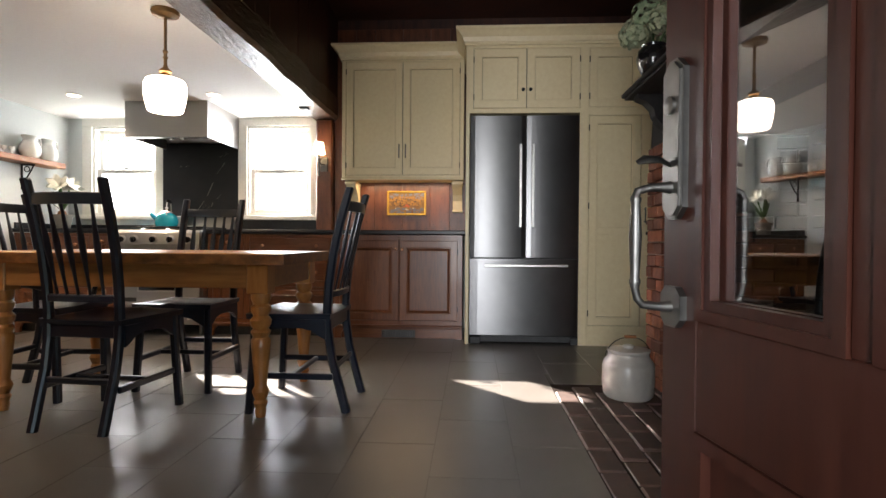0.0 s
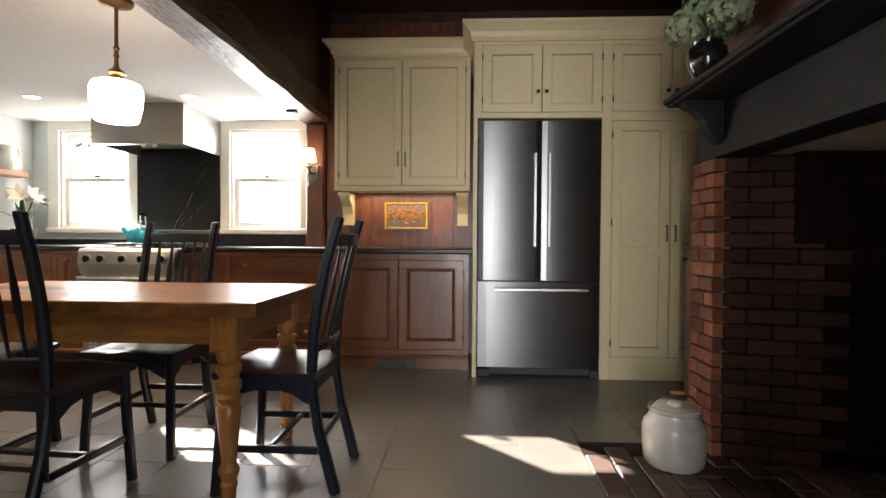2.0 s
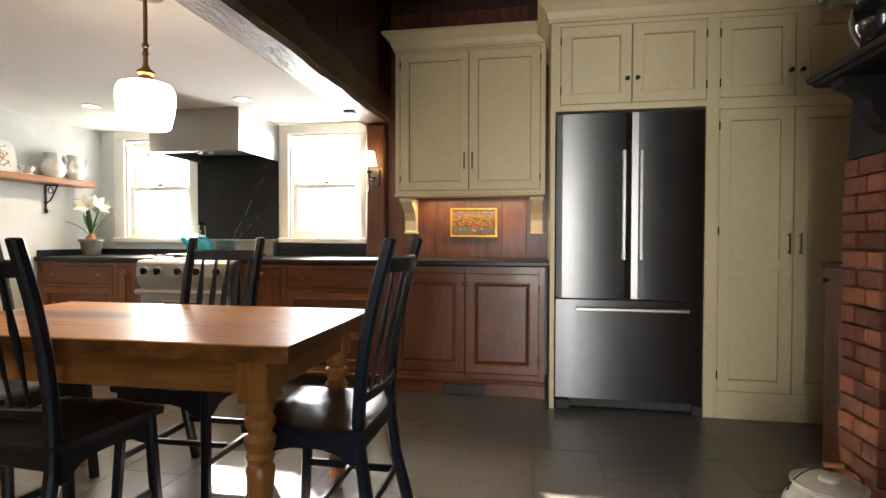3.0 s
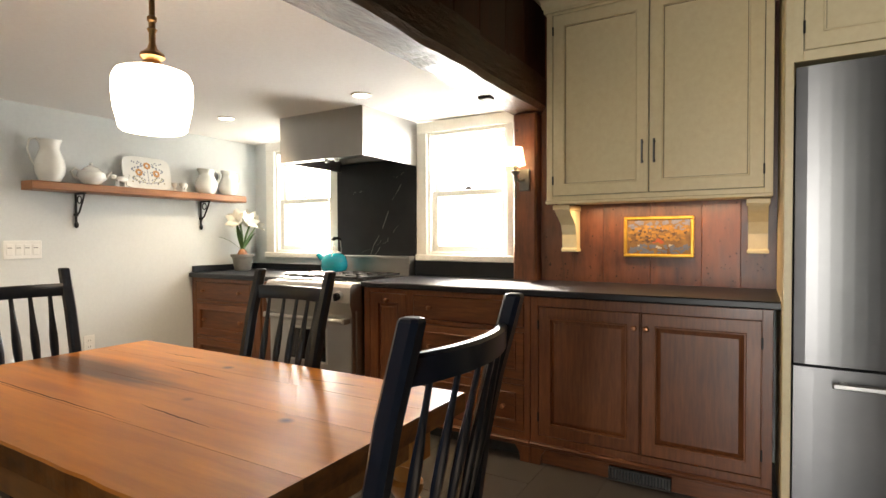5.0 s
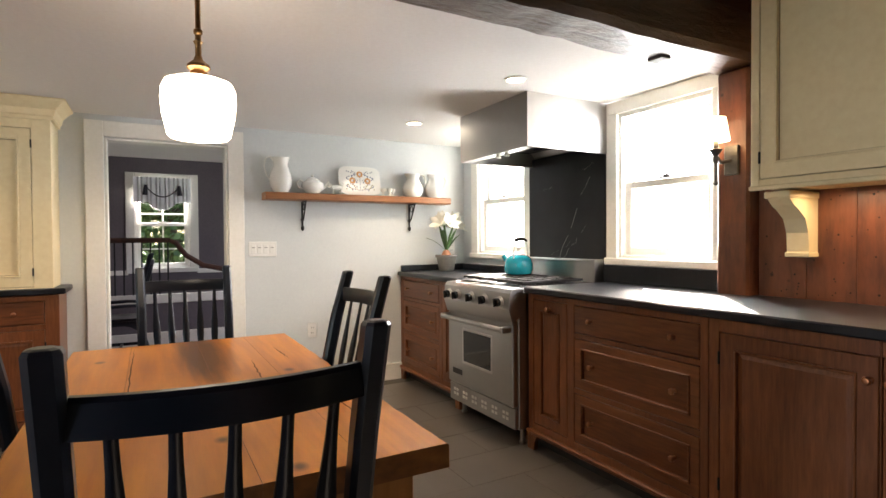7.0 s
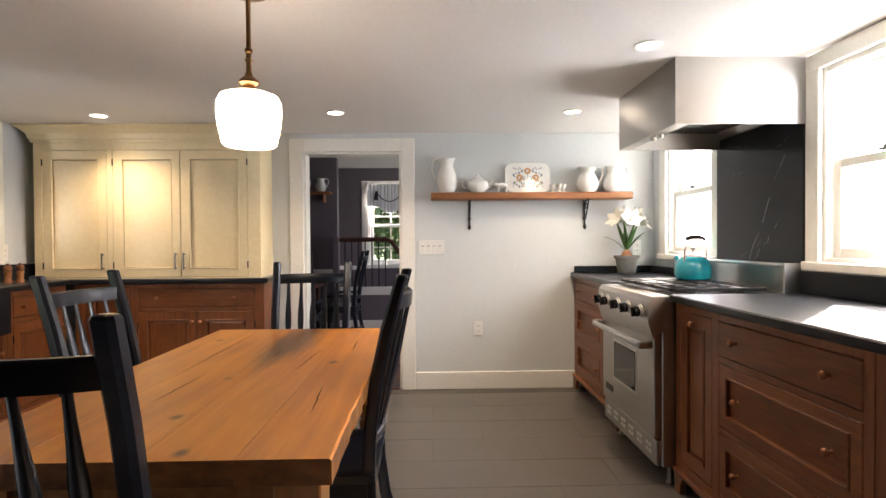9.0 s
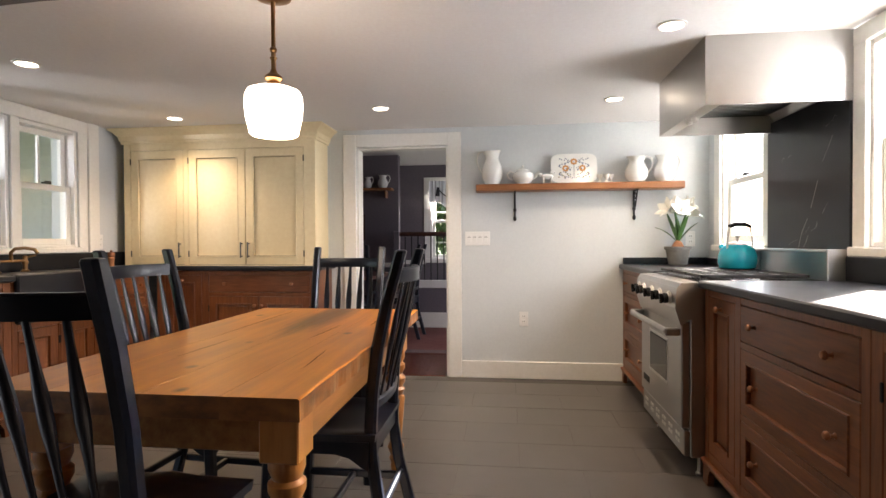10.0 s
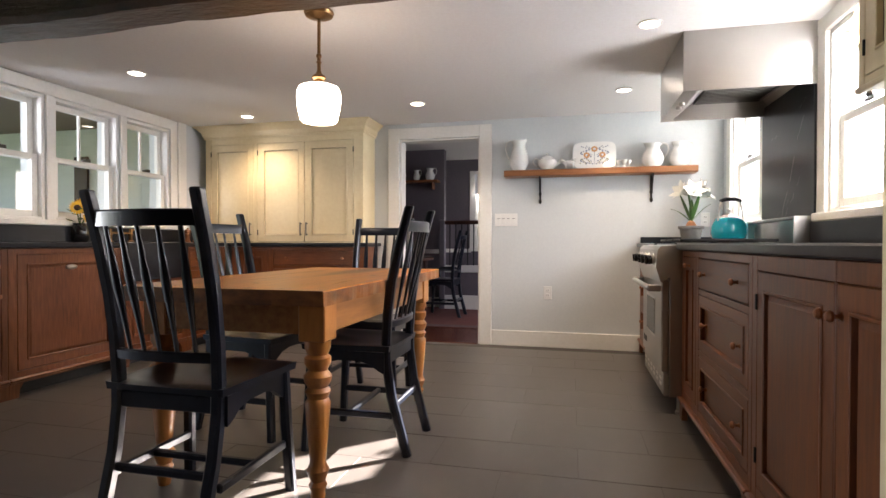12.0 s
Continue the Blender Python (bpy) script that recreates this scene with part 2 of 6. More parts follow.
DINFLOOR = mat("dark_red_floorboards", (0.035, 0.010, 0.007), (0.10, 0.030, 0.018), 0.25, scale=5, grain=(0.7, 7, 7), bump=0.15, rand=0.25)
RUGRED = mat("faded_red_rug", (0.10, 0.022, 0.018), (0.17, 0.06, 0.05), 0.95, scale=14, bump=0.5)
SIDING = mat("pale_clapboard", (0.60, 0.62, 0.62), (0.70, 0.71, 0.70), 0.6, scale=20, bump=0.08)
GRASS = mat("lawn", (0.04, 0.075, 0.016), (0.09, 0.14, 0.035), 0.9, scale=8, bump=0.5)
BARK = mat("bark", (0.06, 0.045, 0.03), (0.13, 0.10, 0.07), 0.9, scale=10, bump=0.6)
FOLIAGE = mat("tree_foliage", (0.035, 0.075, 0.02), (0.10, 0.16, 0.05), 0.6, scale=2, bump=0.1)
SHINGLE = mat("grey_shingle", (0.10, 0.10, 0.10), (0.2, 0.2, 0.2), 0.9, scale=14, bump=0.4)
BULB = glow("lit_glass_shade", (1.0, 0.86, 0.66), 1.0)
LENS = glow("lit_downlight_lens", (1.0, 0.87, 0.66), 1.7)
SHADE = glow("lit_fabric_shade", (1.0, 0.72, 0.40), 0.46)
CLOTH = mat("white_sheer", (0.72, 0.74, 0.76), (0.82, 0.84, 0.86), 0.9, scale=60, bump=0.2)
TAPE = mat("dark_braid", (0.03, 0.03, 0.04), (0.06, 0.06, 0.07), 0.9, scale=60)


def clear_glass(name, rough=0.0, ior=1.45):
    m = bpy.data.materials.new(name)
    m.use_nodes = True
    b = m.node_tree.nodes["Principled BSDF"]
    b.inputs["Base Color"].default_value = (0.97, 0.98, 0.98, 1)
    b.inputs["Roughness"].default_value, b.inputs["Transmission Weight"].default_value, b.inputs["IOR"].default_value = rough, 1.0, ior
    return m


GLASS = clear_glass("window_glass")
DOORGLASS = clear_glass("old_door_glass", ior=2.1)
DARKGLASS = mat("oven_glass", (0.008, 0.008, 0.009), (0.012, 0.012, 0.013), 0.06, scale=5, bump=0)


# ---------- building helpers ----------
def box(bm, x0, x1, y0, y1, z0, z1, bev=0.0, m=None):
    """A box with chamfered edges, added to bm."""
    x0, x1 = min(x0, x1), max(x0, x1)
    y0, y1 = min(y0, y1), max(y0, y1)
    z0, z1 = min(z0, z1), max(z0, z1)
    b = min(bev, (x1 - x0) * 0.45, (y1 - y0) * 0.45, (z1 - z0) * 0.45)
    if b <= 0:
        vs = [bm.verts.new((x, y, z)) for x in (x0, x1) for y in (y0, y1) for z in (z0, z1)]
        fs = [(0, 1, 3, 2), (4, 6, 7, 5), (0, 4, 5, 1), (2, 3, 7, 6), (0, 2, 6, 4), (1, 5, 7, 3)]
        for f in fs:
            bm.faces.new([vs[i] for i in f])
    else:
        vs, c = [], {}
        for ix, (x, sx) in enumerate(((x0, 1), (x1, -1))):
            for iy, (y, sy) in enumerate(((y0, 1), (y1, -1))):
                for iz, (z, sz) in enumerate(((z0, 1), (z1, -1))):
                    k = (ix, iy, iz)
                    c[k] = [bm.verts.new(p) for p in ((x, y + sy * b, z + sz * b), (x + sx * b, y, z + sz * b), (x + sx * b, y + sy * b, z))]
                    vs += c[k]
        q = lambda *a: bm.faces.new(a)
        for i in (0, 1):
            q(*[c[(i, *t)][0] for t in ((0, 0), (0, 1), (1, 1), (1, 0))])
            q(*[c[(t[0], i, t[1])][1] for t in ((0, 0), (1, 0), (1, 1), (0, 1))])
            q(*[c[(t[0], t[1], i)][2] for t in ((0, 0), (0, 1), (1, 1), (1, 0))])
            for j in (0, 1):
                q(c[(i, j, 0)][0], c[(i, j, 0)][1], c[(i, j, 1)][1], c[(i, j, 1)][0])
                q(c[(i, 0, j)][0], c[(i, 0, j)][2], c[(i, 1, j)][2], c[(i, 1, j)][0])
                q(c[(0, i, j)][1], c[(0, i, j)][2], c[(1, i, j)][2], c[(1, i, j)][1])
        for k in c:
            q(*c[k])
    if m is not None:
        bmesh.ops.transform(bm, matrix=m, verts=vs)
    return vs


def lathe(bm, prof, cx=0, cy=0, cz=0, seg=24, m=None):
    """Turns a profile of (radius, height) about the upright axis."""
    rings, vs = [], []
    for r, z in prof:
        if r < 1e-5:
            ring = [bm.verts.new((cx, cy, cz + z))] * seg
            vs.append(ring[0])
        else:
            ring = [bm.verts.new((cx + r * math.cos(2 * math.pi * i / seg), cy + r * math.sin(2 * math.pi * i / seg), cz + z)) for i in range(seg)]
            vs += ring
        rings.append(ring)
    for a, b in zip(rings, rings[1:]):
        for i in range(seg):
            f = []
            for v in (a[i], a[(i + 1) % seg], b[(i + 1) % seg], b[i]):
                if v not in f:
                    f.append(v)
            if len(f) > 2:
                bm.faces.new(f)
    for ring, z in ((rings[0], 0), (rings[-1], 1)):
        if ring[0] is not ring[1]:
            bm.faces.new(ring if z else ring[::-1])
    if m is not None:
        bmesh.ops.transform(bm, matrix=m, verts=vs)
    return vs


def tube(bm, pts, rad, seg=8, flat=1.0):
    """A rod swept along points; rad may be one radius or one for each point; flat squashes it sideways."""
    pts = [Vector(p) for p in pts]
    rads = rad if isinstance(rad, (list, tuple)) else [rad] * len(pts)
    rings, side = [], None
    for i, p in enumerate(pts):
        d = (pts[min(i + 1, len(pts) - 1)] - pts[max(i - 1, 0)]).normalized()
        if side is None:
            side = d.orthogonal().normalized() if abs(d.z) < 0.9 else Vector((1, 0, 0))
        side = (side - d * side.dot(d)).normalized()
        up = d.cross(side)
        rings.append([bm.verts.new(p + (side * math.cos(2 * math.pi * (k + 0.5) / seg) + up * math.sin(2 * math.pi * (k + 0.5) / seg) * flat) * rads[i]) for k in range(seg)])
    for a, b in zip(rings, rings[1:]):
        for k in range(seg):
            bm.faces.new((a[k], a[(k + 1) % seg], b[(k + 1) % seg], b[k]))
    bm.faces.new(rings[0][::-1]); bm.faces.new(rings[-1])
    return [v for r in rings for v in r]


def bars(bm, pts, w, d):
    """A rectangular bar swept along points in the yz plane: w across x, d along the bend."""
    rings = []
    for i, p in enumerate(pts):
        a, b = Vector(pts[max(i - 1, 0)]), Vector(pts[min(i + 1, len(pts) - 1)])
        t = (b - a).normalized()
        nrm = Vector((0, -t.z, t.y)).normalized()
        p, c = Vector(p), 0.22
        prof = [(-.5, -.5 + c), (-.5 + c, -.5), (.5 - c, -.5), (.5, -.5 + c), (.5, .5 - c), (.5 - c, .5), (-.5 + c, .5), (-.5, .5 - c)]
        rings.append([bm.verts.new(p + Vector((u * w, 0, 0)) + nrm * v * d) for u, v in prof])
    for a, b in zip(rings, rings[1:]):
        for k in range(8):
            bm.faces.new((a[k], a[(k + 1) % 8], b[(k + 1) % 8], b[k]))
    bm.faces.new(rings[0][::-1])
    # level, softly rounded top
    last, top = rings[-1], Vector(pts[-1])
    for v in last:
        v.co.z = top.z
    for k, rise in ((.86, .005), (.55, .007)):
        cap = [bm.verts.new((top.x + (v.co.x - top.x) * k, top.y + (v.co.y - top.y) * k, top.z + rise)) for v in rings[-1]]
        for q in range(8):
            bm.faces.new((last[q], last[(q + 1) % 8], cap[(q + 1) % 8], cap[q]))
        last = cap
    bm.faces.new(last)


def prism(bm, outline, x0, x1, axis="x", m=None):
    """An outline of (u, v) extruded along an axis."""
    put = {"x": lambda a, u, v: (a, u, v), "y": lambda a, u, v: (u, a, v), "z": lambda a, u, v: (u, v, a)}[axis]
    a = [bm.verts.new(put(x0, u, v)) for u, v in outline]
    b = [bm.verts.new(put(x1, u, v)) for u, v in outline]
    k = len(outline)
    for i in range(k):
        bm.faces.new((a[i], a[(i + 1) % k], b[(i + 1) % k], b[i]))
    bm.faces.new(a[::-1]); bm.faces.new(b)
    if m is not None:
        bmesh.ops.transform(bm, matrix=m, verts=a + b)
    return a + b


def mesh_of(name, bm, material, smooth=False):
    bmesh.ops.recalc_face_normals(bm, faces=bm.faces)
    me = bpy.data.meshes.new(name)
    bm.to_mesh(me)
    bm.free()
    me.materials.append(material)
    if smooth:
        for p in me.polygons:
            p.use_smooth = True
        me.set_sharp_from_angle(angle=radians(38))
    return me


def B(*boxes, bev=0.003):
    bm = bmesh.new()
    for b in boxes:
        box(bm, *b[:6], b[6] if len(b) > 6 else bev)
    return bm


def part(name, bm, material, parent, label="", smooth=False):
    ob = new(name, mesh_of(name, bm, material, smooth))
    ob.parent = parent
    if label:
        tagged(ob, label)
    return ob


def thing(name, label, category, x=0, y=0, z=0, turn=0, group="", kind=""):
    ob = new(name)
    ob.empty_display_size = 0.1
    ob.matrix_world = pose(x, y, z, 0, 0, turn)
    return tagged(ob, label, category, group, kind)


def solid(name, bm, material, label, category, group="", kind="", smooth=False, at=None):
    ob = new(name, mesh_of(name, bm, material, smooth))
    if at is not None:
        ob.matrix_world = at
    return tagged(ob, label, category, group, kind)
# ---------- setting ----------
XW, XE, YS, YN = -2.98, 2.95, 1.52, 6.34      # inner faces of the walls
ZC, ZH = 2.058, 3.0                            # low plaster ceiling, high board ceiling
S = lambda name, bm, material, label, cat: solid(name, bm, material, label, cat, kind="structure")


def wall_with_holes(name, axis, a0, a1, p0, p1, z1, holes, material, label):
    """A wall along x or y between a0 and a1, from p0 to p1 thick, with openings (a, b, low, high)."""
    bm, cur = bmesh.new(), a0
    def slab(u0, u1, lo, hi):
        if u1 - u0 > 1e-4 and hi - lo > 1e-4:
            box(bm, *((u0, u1, p0, p1) if axis == "x" else (p0, p1, u0, u1)), lo, hi)
    for a, b, lo, hi in sorted(holes):
        slab(cur, a, 0, z1); slab(a, b, 0, lo); slab(a, b, hi, z1); cur = b
    slab(cur, a1, 0, z1)
    return S(name, bm, material, label, "wall")


WIN_N = [(-2.72, -2.052, 1.085, 1.975), (-1.12, -0.475, 1.085, 1.975)]
WIN_S = [(-2.31, -1.81, 1.09, 1.965), (-1.75, -1.18, 1.09, 1.965), (-1.12, -0.55, 1.09, 1.965)]
wall_with_holes("wall_north", "x", XW, XE, YN, YN + 0.16, ZH, WIN_N, WALL, "pale blue-grey plaster wall with two sash windows")
wall_with_holes("wall_south", "x", XW, XE, YS - 0.22, YS, ZH, WIN_S + [(0.68, 1.65, 0.0, 2.03)], WALL, "pale grey plaster wall with a row of three sash windows")
wall_with_holes("wall_west", "y", YS, YN, XW - 0.14, XW, ZH, [(3.52, 4.295, 0.0, 1.912)], WALL, "pale grey painted wall with an open doorway")
S("wall_east", B((XE, XE + 0.15, YS - 0.22, YN + 0.16, 0, ZH, 0)), DARKBOARD, "dark brown board wall behind the chimney", "wall")
S("ceiling_low", B((XW, -0.40, YS, YN, ZC, ZC + 0.12, 0)), CEIL, "white plaster ceiling with recessed lights", "ceiling")
S("ceiling_high", B((-0.44, XE, YS, YN, ZH, ZH + 0.1, 0)), DARKBOARD, "dark brown board ceiling", "ceiling")

# boarded wall over the great beam and above the cabinets
bm = bmesh.new()
yy = YS
while yy < YN - 0.02:
    w = random.uniform(0.2, 0.32)
    box(bm, -0.44, -0.20 + random.uniform(-0.004, 0.004), yy + 0.002, min(yy + w, YN - 0.02) - 0.002, ZC + 0.14, ZH, 0.004)
    yy += w
S("wall_over_beam", bm, DARKBOARD, "dark brown vertical boards above the timber beam", "wall")
S("wall_north_boards_backing", B((-0.24, XE, YN - 0.012, YN - 0.002, 0.9, ZH, 0)), DARKBOARD, "dark backing behind the old boards", "wall")
boards = thing("wall_panelling", "old red-brown wide vertical boards with nail holes", "wall panelling", 0, YN - 0.012, 0, kind="structure")
xx = -0.23
while xx < XE - 0.03:
    w = random.choice((0.19, 0.23, 0.27, 0.21))
    hi = min(xx + w, XE)
    part("board", B((xx + 0.0006, hi - 0.0006, -0.022 + random.uniform(-0.0016, 0.001), 0, 0.90, 2.9, 0.0016)), OLDBOARD if xx < 1.0 else DARKBOARD, boards)
    xx = hi

NAIL = mat("rusted_nail_hole", (.012, .007, .005), (.03, .015, .01), .8, scale=60, bump=0)
rn = random.Random(9)
for bd in [o for o in boards.children if o.name.startswith("board")][:6]:
    x0, x1 = min(v.co.x for v in bd.data.vertices), max(v.co.x for v in bd.data.vertices)
    yf = min(v.co.y for v in bd.data.vertices)
    bm = bmesh.new()
    for k in range(16):
        u, z, r = rn.uniform(x0 + .015, x1 - .015), rn.uniform(.95, 1.40), rn.uniform(.0022, .005)
        lathe(bm, [(r, 0), (r * .6, .0012), (0, .0014)], seg=8, m=pose(u, yf, z, 90, 0, 0))
    tagged(part("nail", bm, NAIL, bd, "dark nail holes"), kind="stuff")

# hewn beam and post
bm = bmesh.new()
rings = []
n = 44
for i in range(n + 1):
    y = YS + (YN - YS) * i / n
    j = lambda s, a: (noise.noise((y * 1.7 + s, s * 3.1, 0)) * 0.6 + noise.noise((y * 6 + s, 1.3 * s, 2)) * 0.4) * a
    x0, x1, z0, z1 = -0.44 + j(1, .03), -0.20 + j(5, .02), 2.015 + j(9, .02), 2.22
    rings.append([bm.verts.new(p) for p in ((x0, y, z1), (x0, y, z0 + .035 + j(3, .02)), (x0 + .03, y, z0), (x1 - .025, y, z0 + j(7, .012)), (x1, y, z0 + .03), (x1, y, z1))])
for a, b in zip(rings, rings[1:]):
    for k in range(6):
        bm.faces.new((a[k], a[(k + 1) % 6], b[(k + 1) % 6], b[k]))
bm.faces.new(rings[0]); bm.faces.new(rings[-1][::-1])
beam = solid("ceiling_beam", bm, OLDWOOD, "dark hand-hewn timber ceiling beam with an empty mortise", "beam", kind="structure")
# no pocket is cut; a near-black block paints its shade
part("mortise", B((-0.405, -0.33, 5.75, 5.81, 1.998, 2.02, 0.002)), SLOT, beam, "near-black block standing in for the shaded mortise pocket")
solid("timber_post", B((-0.395, -0.235, 6.23, 6.338, 0.0, 2.01, 0.012)), OLDBOARD, "old brown timber post under the beam end", "post", kind="structure")

# doorway trim, baseboards
D0, D1, DZ = 3.52, 4.295, 1.912
S("door_1", B((XW - 0.005, XW + 0.022, D0 - .11, D0, 0, 2.017, 0.004), (XW - 0.005, XW + 0.022, D1, D1 + .11, 0, 2.017, 0.004), (XW - 0.004, XW + 0.02, D0, D1, DZ, 2.017, 0.004),
  (XW - 0.14, XW - 0.005, D0 + .002, D0 + .017, 0, DZ - .002, 0.002), (XW - 0.14, XW - 0.005, D1 - .017, D1 - .002, 0, DZ - .002, 0.002), (XW - 0.14, XW - 0.005, D0 + .017, D1 - .017, DZ - .017, DZ - .002, 0.002)),
  WHITE, "white painted door casing round an open doorway", "doorway")
S("baseboard", B((XW, XW + 0.018, D1 + .112, 5.73, 0, 0.14, 0.004), (XW, XW + 0.018, 3.35, D0 - .112, 0, 0.14, 0.004)), WHITE, "white painted baseboard along the wall", "baseboard")

# ---------- windows ----------
def sash_window(name, x0, x1, z0, z1, y, turn, grid, label, casing=True):
    """A double-hung sash window; its inside faces local -y."""
    w = thing(name, label, "window", (x0 + x1) / 2, y, 0, turn, kind="structure")
    h, zm = (x1 - x0) / 2, (z0 + z1) / 2
    part("window_frame", B((-h, -h + .025, 0.0, .13, z0, z1), (h - .025, h, 0.0, .13, z0, z1), (-h + .025, h - .025, 0.0, .13, z1 - .025, z1), (-h + .025, h - .025, 0.0, .13, z0, z0 + .02)), WHITE, w)
    for nm, a, b, d in (("lower_sash", z0 + .02, zm + .02, .035), ("upper_sash", zm - .02, z1 - .025, .075)):
        q, s = h - .025, .042
        pieces = [(-q, -q + s, d, d + .035, a, b), (q - s, q, d, d + .035, a, b), (-q + s, q - s, d, d + .035, a, a + .045), (-q + s, q - s, d, d + .035, b - .04, b)]
        if grid and nm == "upper_sash":
            pieces.append((-.009, .009, d + .005, d + .03, a + .045, b - .04))
        sash = part(nm, B(*pieces), WHITE, w)
        pane = part("pane", B((-q + s - .004, q - s + .004, d + .015, d + .019, a + .04, b - .036, 0)), GLASS, sash)
        pane.visible_shadow = False
    part("sash_lock", B((-.035, .035, .012, .034, zm + .02, zm + .032), (-.01, .03, .008, .034, zm + .032, zm + .042)), PEWTER, w)
    return w


for i, (a, b, lo, hi) in enumerate(WIN_N):
    w = sash_window("window_%d" % (i + 1), a, b, lo, hi, YN, 0, False, "white double-hung sash window full of bright daylight")
    h = (b - a) / 2
    left, right = (.10, .088) if i == 0 else (.085, .09)
    part("casing", B((-h - left, -h + .004, -.022, .002, lo - .04, hi + .002, .004), (h - .004, h + right - .01, -.022, .002, lo - .04, hi + .002, .004), (-h - left, h + right - .01, -.024, .002, hi, ZC - .004, .004)), WHITE, w)
    part("window_sill", B((-h - left - .0, h + right - .01, -.045, .04, lo - .045, lo + .0, .006)), WHITE, w)
for i, (a, b, lo, hi) in enumerate(WIN_S):
    sash_window("window_%d" % (i + 3), a, b, lo, hi, YS, 180, True, "white double-hung sash window looking onto a covered porch")
S("trim_porch_windows", B((-2.50, -2.395, YS, YS + .03, 1.05, ZC - .002, .004), (-2.395, -2.31, YS, YS + .016, 1.05, ZC - .002, .004), (-1.81, -1.75, YS, YS + .02, 1.09, 1.97, .003), (-1.18, -1.12, YS, YS + .02, 1.09, 1.97, .003), (-.55, -.45, YS, YS + .022, 1.05, ZC - .002, .004),
  (-2.31, -.55, YS, YS + .024, 1.965, ZC - .002, .004), (-2.31, -.55, YS, YS + .05, 1.05, 1.09, .006)), WHITE, "white painted casing and sill round the porch windows", "trim")

# ---------- cabinet makers ----------
def ring(x0, x1, z0, z1, w, y0, y1, ch=.0025):
    """A mitred rectangular frame in one piece, facing -y."""
    bm = bmesh.new()
    loops = []
    for o, y in ((0, y1), (0, y0 + ch), (ch, y0), (w - ch, y0), (w, y0 + ch), (w, y1)):
        loops.append([bm.verts.new(p) for p in ((x0 + o, y, z0 + o), (x1 - o, y, z0 + o), (x1 - o, y, z1 - o), (x0 + o, y, z1 - o))])
    for a, b in zip(loops, loops[1:] + loops[:1]):
        for k in range(4):
            bm.faces.new((a[k], a[(k + 1) % 4], b[(k + 1) % 4], b[k]))
    return bm


def frame_door(parent, name, x0, x1, z0, z1, mat_, panel=True, y=0.0, th=.02, st=.055, sub="panel", lab="", raised=True, bead=None):
    """A framed door or drawer front with a moulded panel; its face is at local y, facing -y."""
    g = .003
    x0, x1, z0, z1 = x0 + g, x1 - g, z0 + g, z1 - g
    if not panel:
        return part(name, B((x0, x1, y - .001, y + th, z0, z1, .004)), mat_, parent, lab)
    d = part(name, ring(x0, x1, z0, z1, st, y, y + th), mat_, parent, lab)
    a, b, c, e = x0 + st, x1 - st, z0 + st, z1 - st
    bm = bmesh.new()
    box(bm, a, b, y + (.013 if raised else .0155), y + .019, c, e, 0)
    if raised:
        i = min(.028, (b - a) * .3, (e - c) * .3)
        lo = [bm.verts.new(p) for p in ((a + .006, y + .013, c + .006), (b - .006, y + .013, c + .006), (b - .006, y + .013, e - .006), (a + .006, y + .013, e - .006))]
        hi = [bm.verts.new(p) for p in ((a + i, y + .003, c + i), (b - i, y + .003, c + i), (b - i, y + .003, e - i), (a + i, y + .003, e - i))]
        for k in range(4):
            bm.faces.new((lo[k], lo[(k + 1) % 4], hi[(k + 1) % 4], hi[k]))
        bm.faces.new(hi)
    part(sub, bm, mat_, d)
    m_ = .009
    part("moulding", ring(a - .001, b + .001, c - .001, e + .001, m_, y - .004, y + .0145), bead or mat_, d)
    return d


def knob(parent, x, z, mat_=COPPER, y=0.0, r=.013):
    bm = bmesh.new()
    lathe(bm, [(r * .75, 0), (r * .4, .006), (r * .4, .014), (r, .019), (r * 1.05, .025), (r * .7, .031), (0, .033)], seg=14, m=pose(x, y, z, 90, 0, 0))
    return part("knob", bm, mat_, parent, "round copper knob" if mat_ is COPPER else "", smooth=True)


def bar_pull(parent, x, z, h=.10, y=0.0, flat=False):
    bm = bmesh.new()
    if flat:
        tube(bm, [(x - h / 2, y, z), (x - h / 2, y - .025, z), (x + h / 2, y - .025, z), (x + h / 2, y, z)], .005)
    else:
        tube(bm, [(x, y - .028, z - h / 2 - .012), (x, y - .028, z + h / 2 + .012)], .0055)
        tube(bm, [(x, y, z - h / 2), (x, y - .028, z - h / 2)], .0045); tube(bm, [(x, y, z + h / 2), (x, y - .028, z + h / 2)], .0045)
    return part("handle", bm, PEWTER, parent, "slim dark bar handle", smooth=True)


def hinge(parent, x, z, y=0.0):
    return part("hinge", B((x - .004, x + .004, y - .006, y + .002, z - .025, z + .025, .002)), IRON, parent)


# base run under the north windows
YF = 5.69


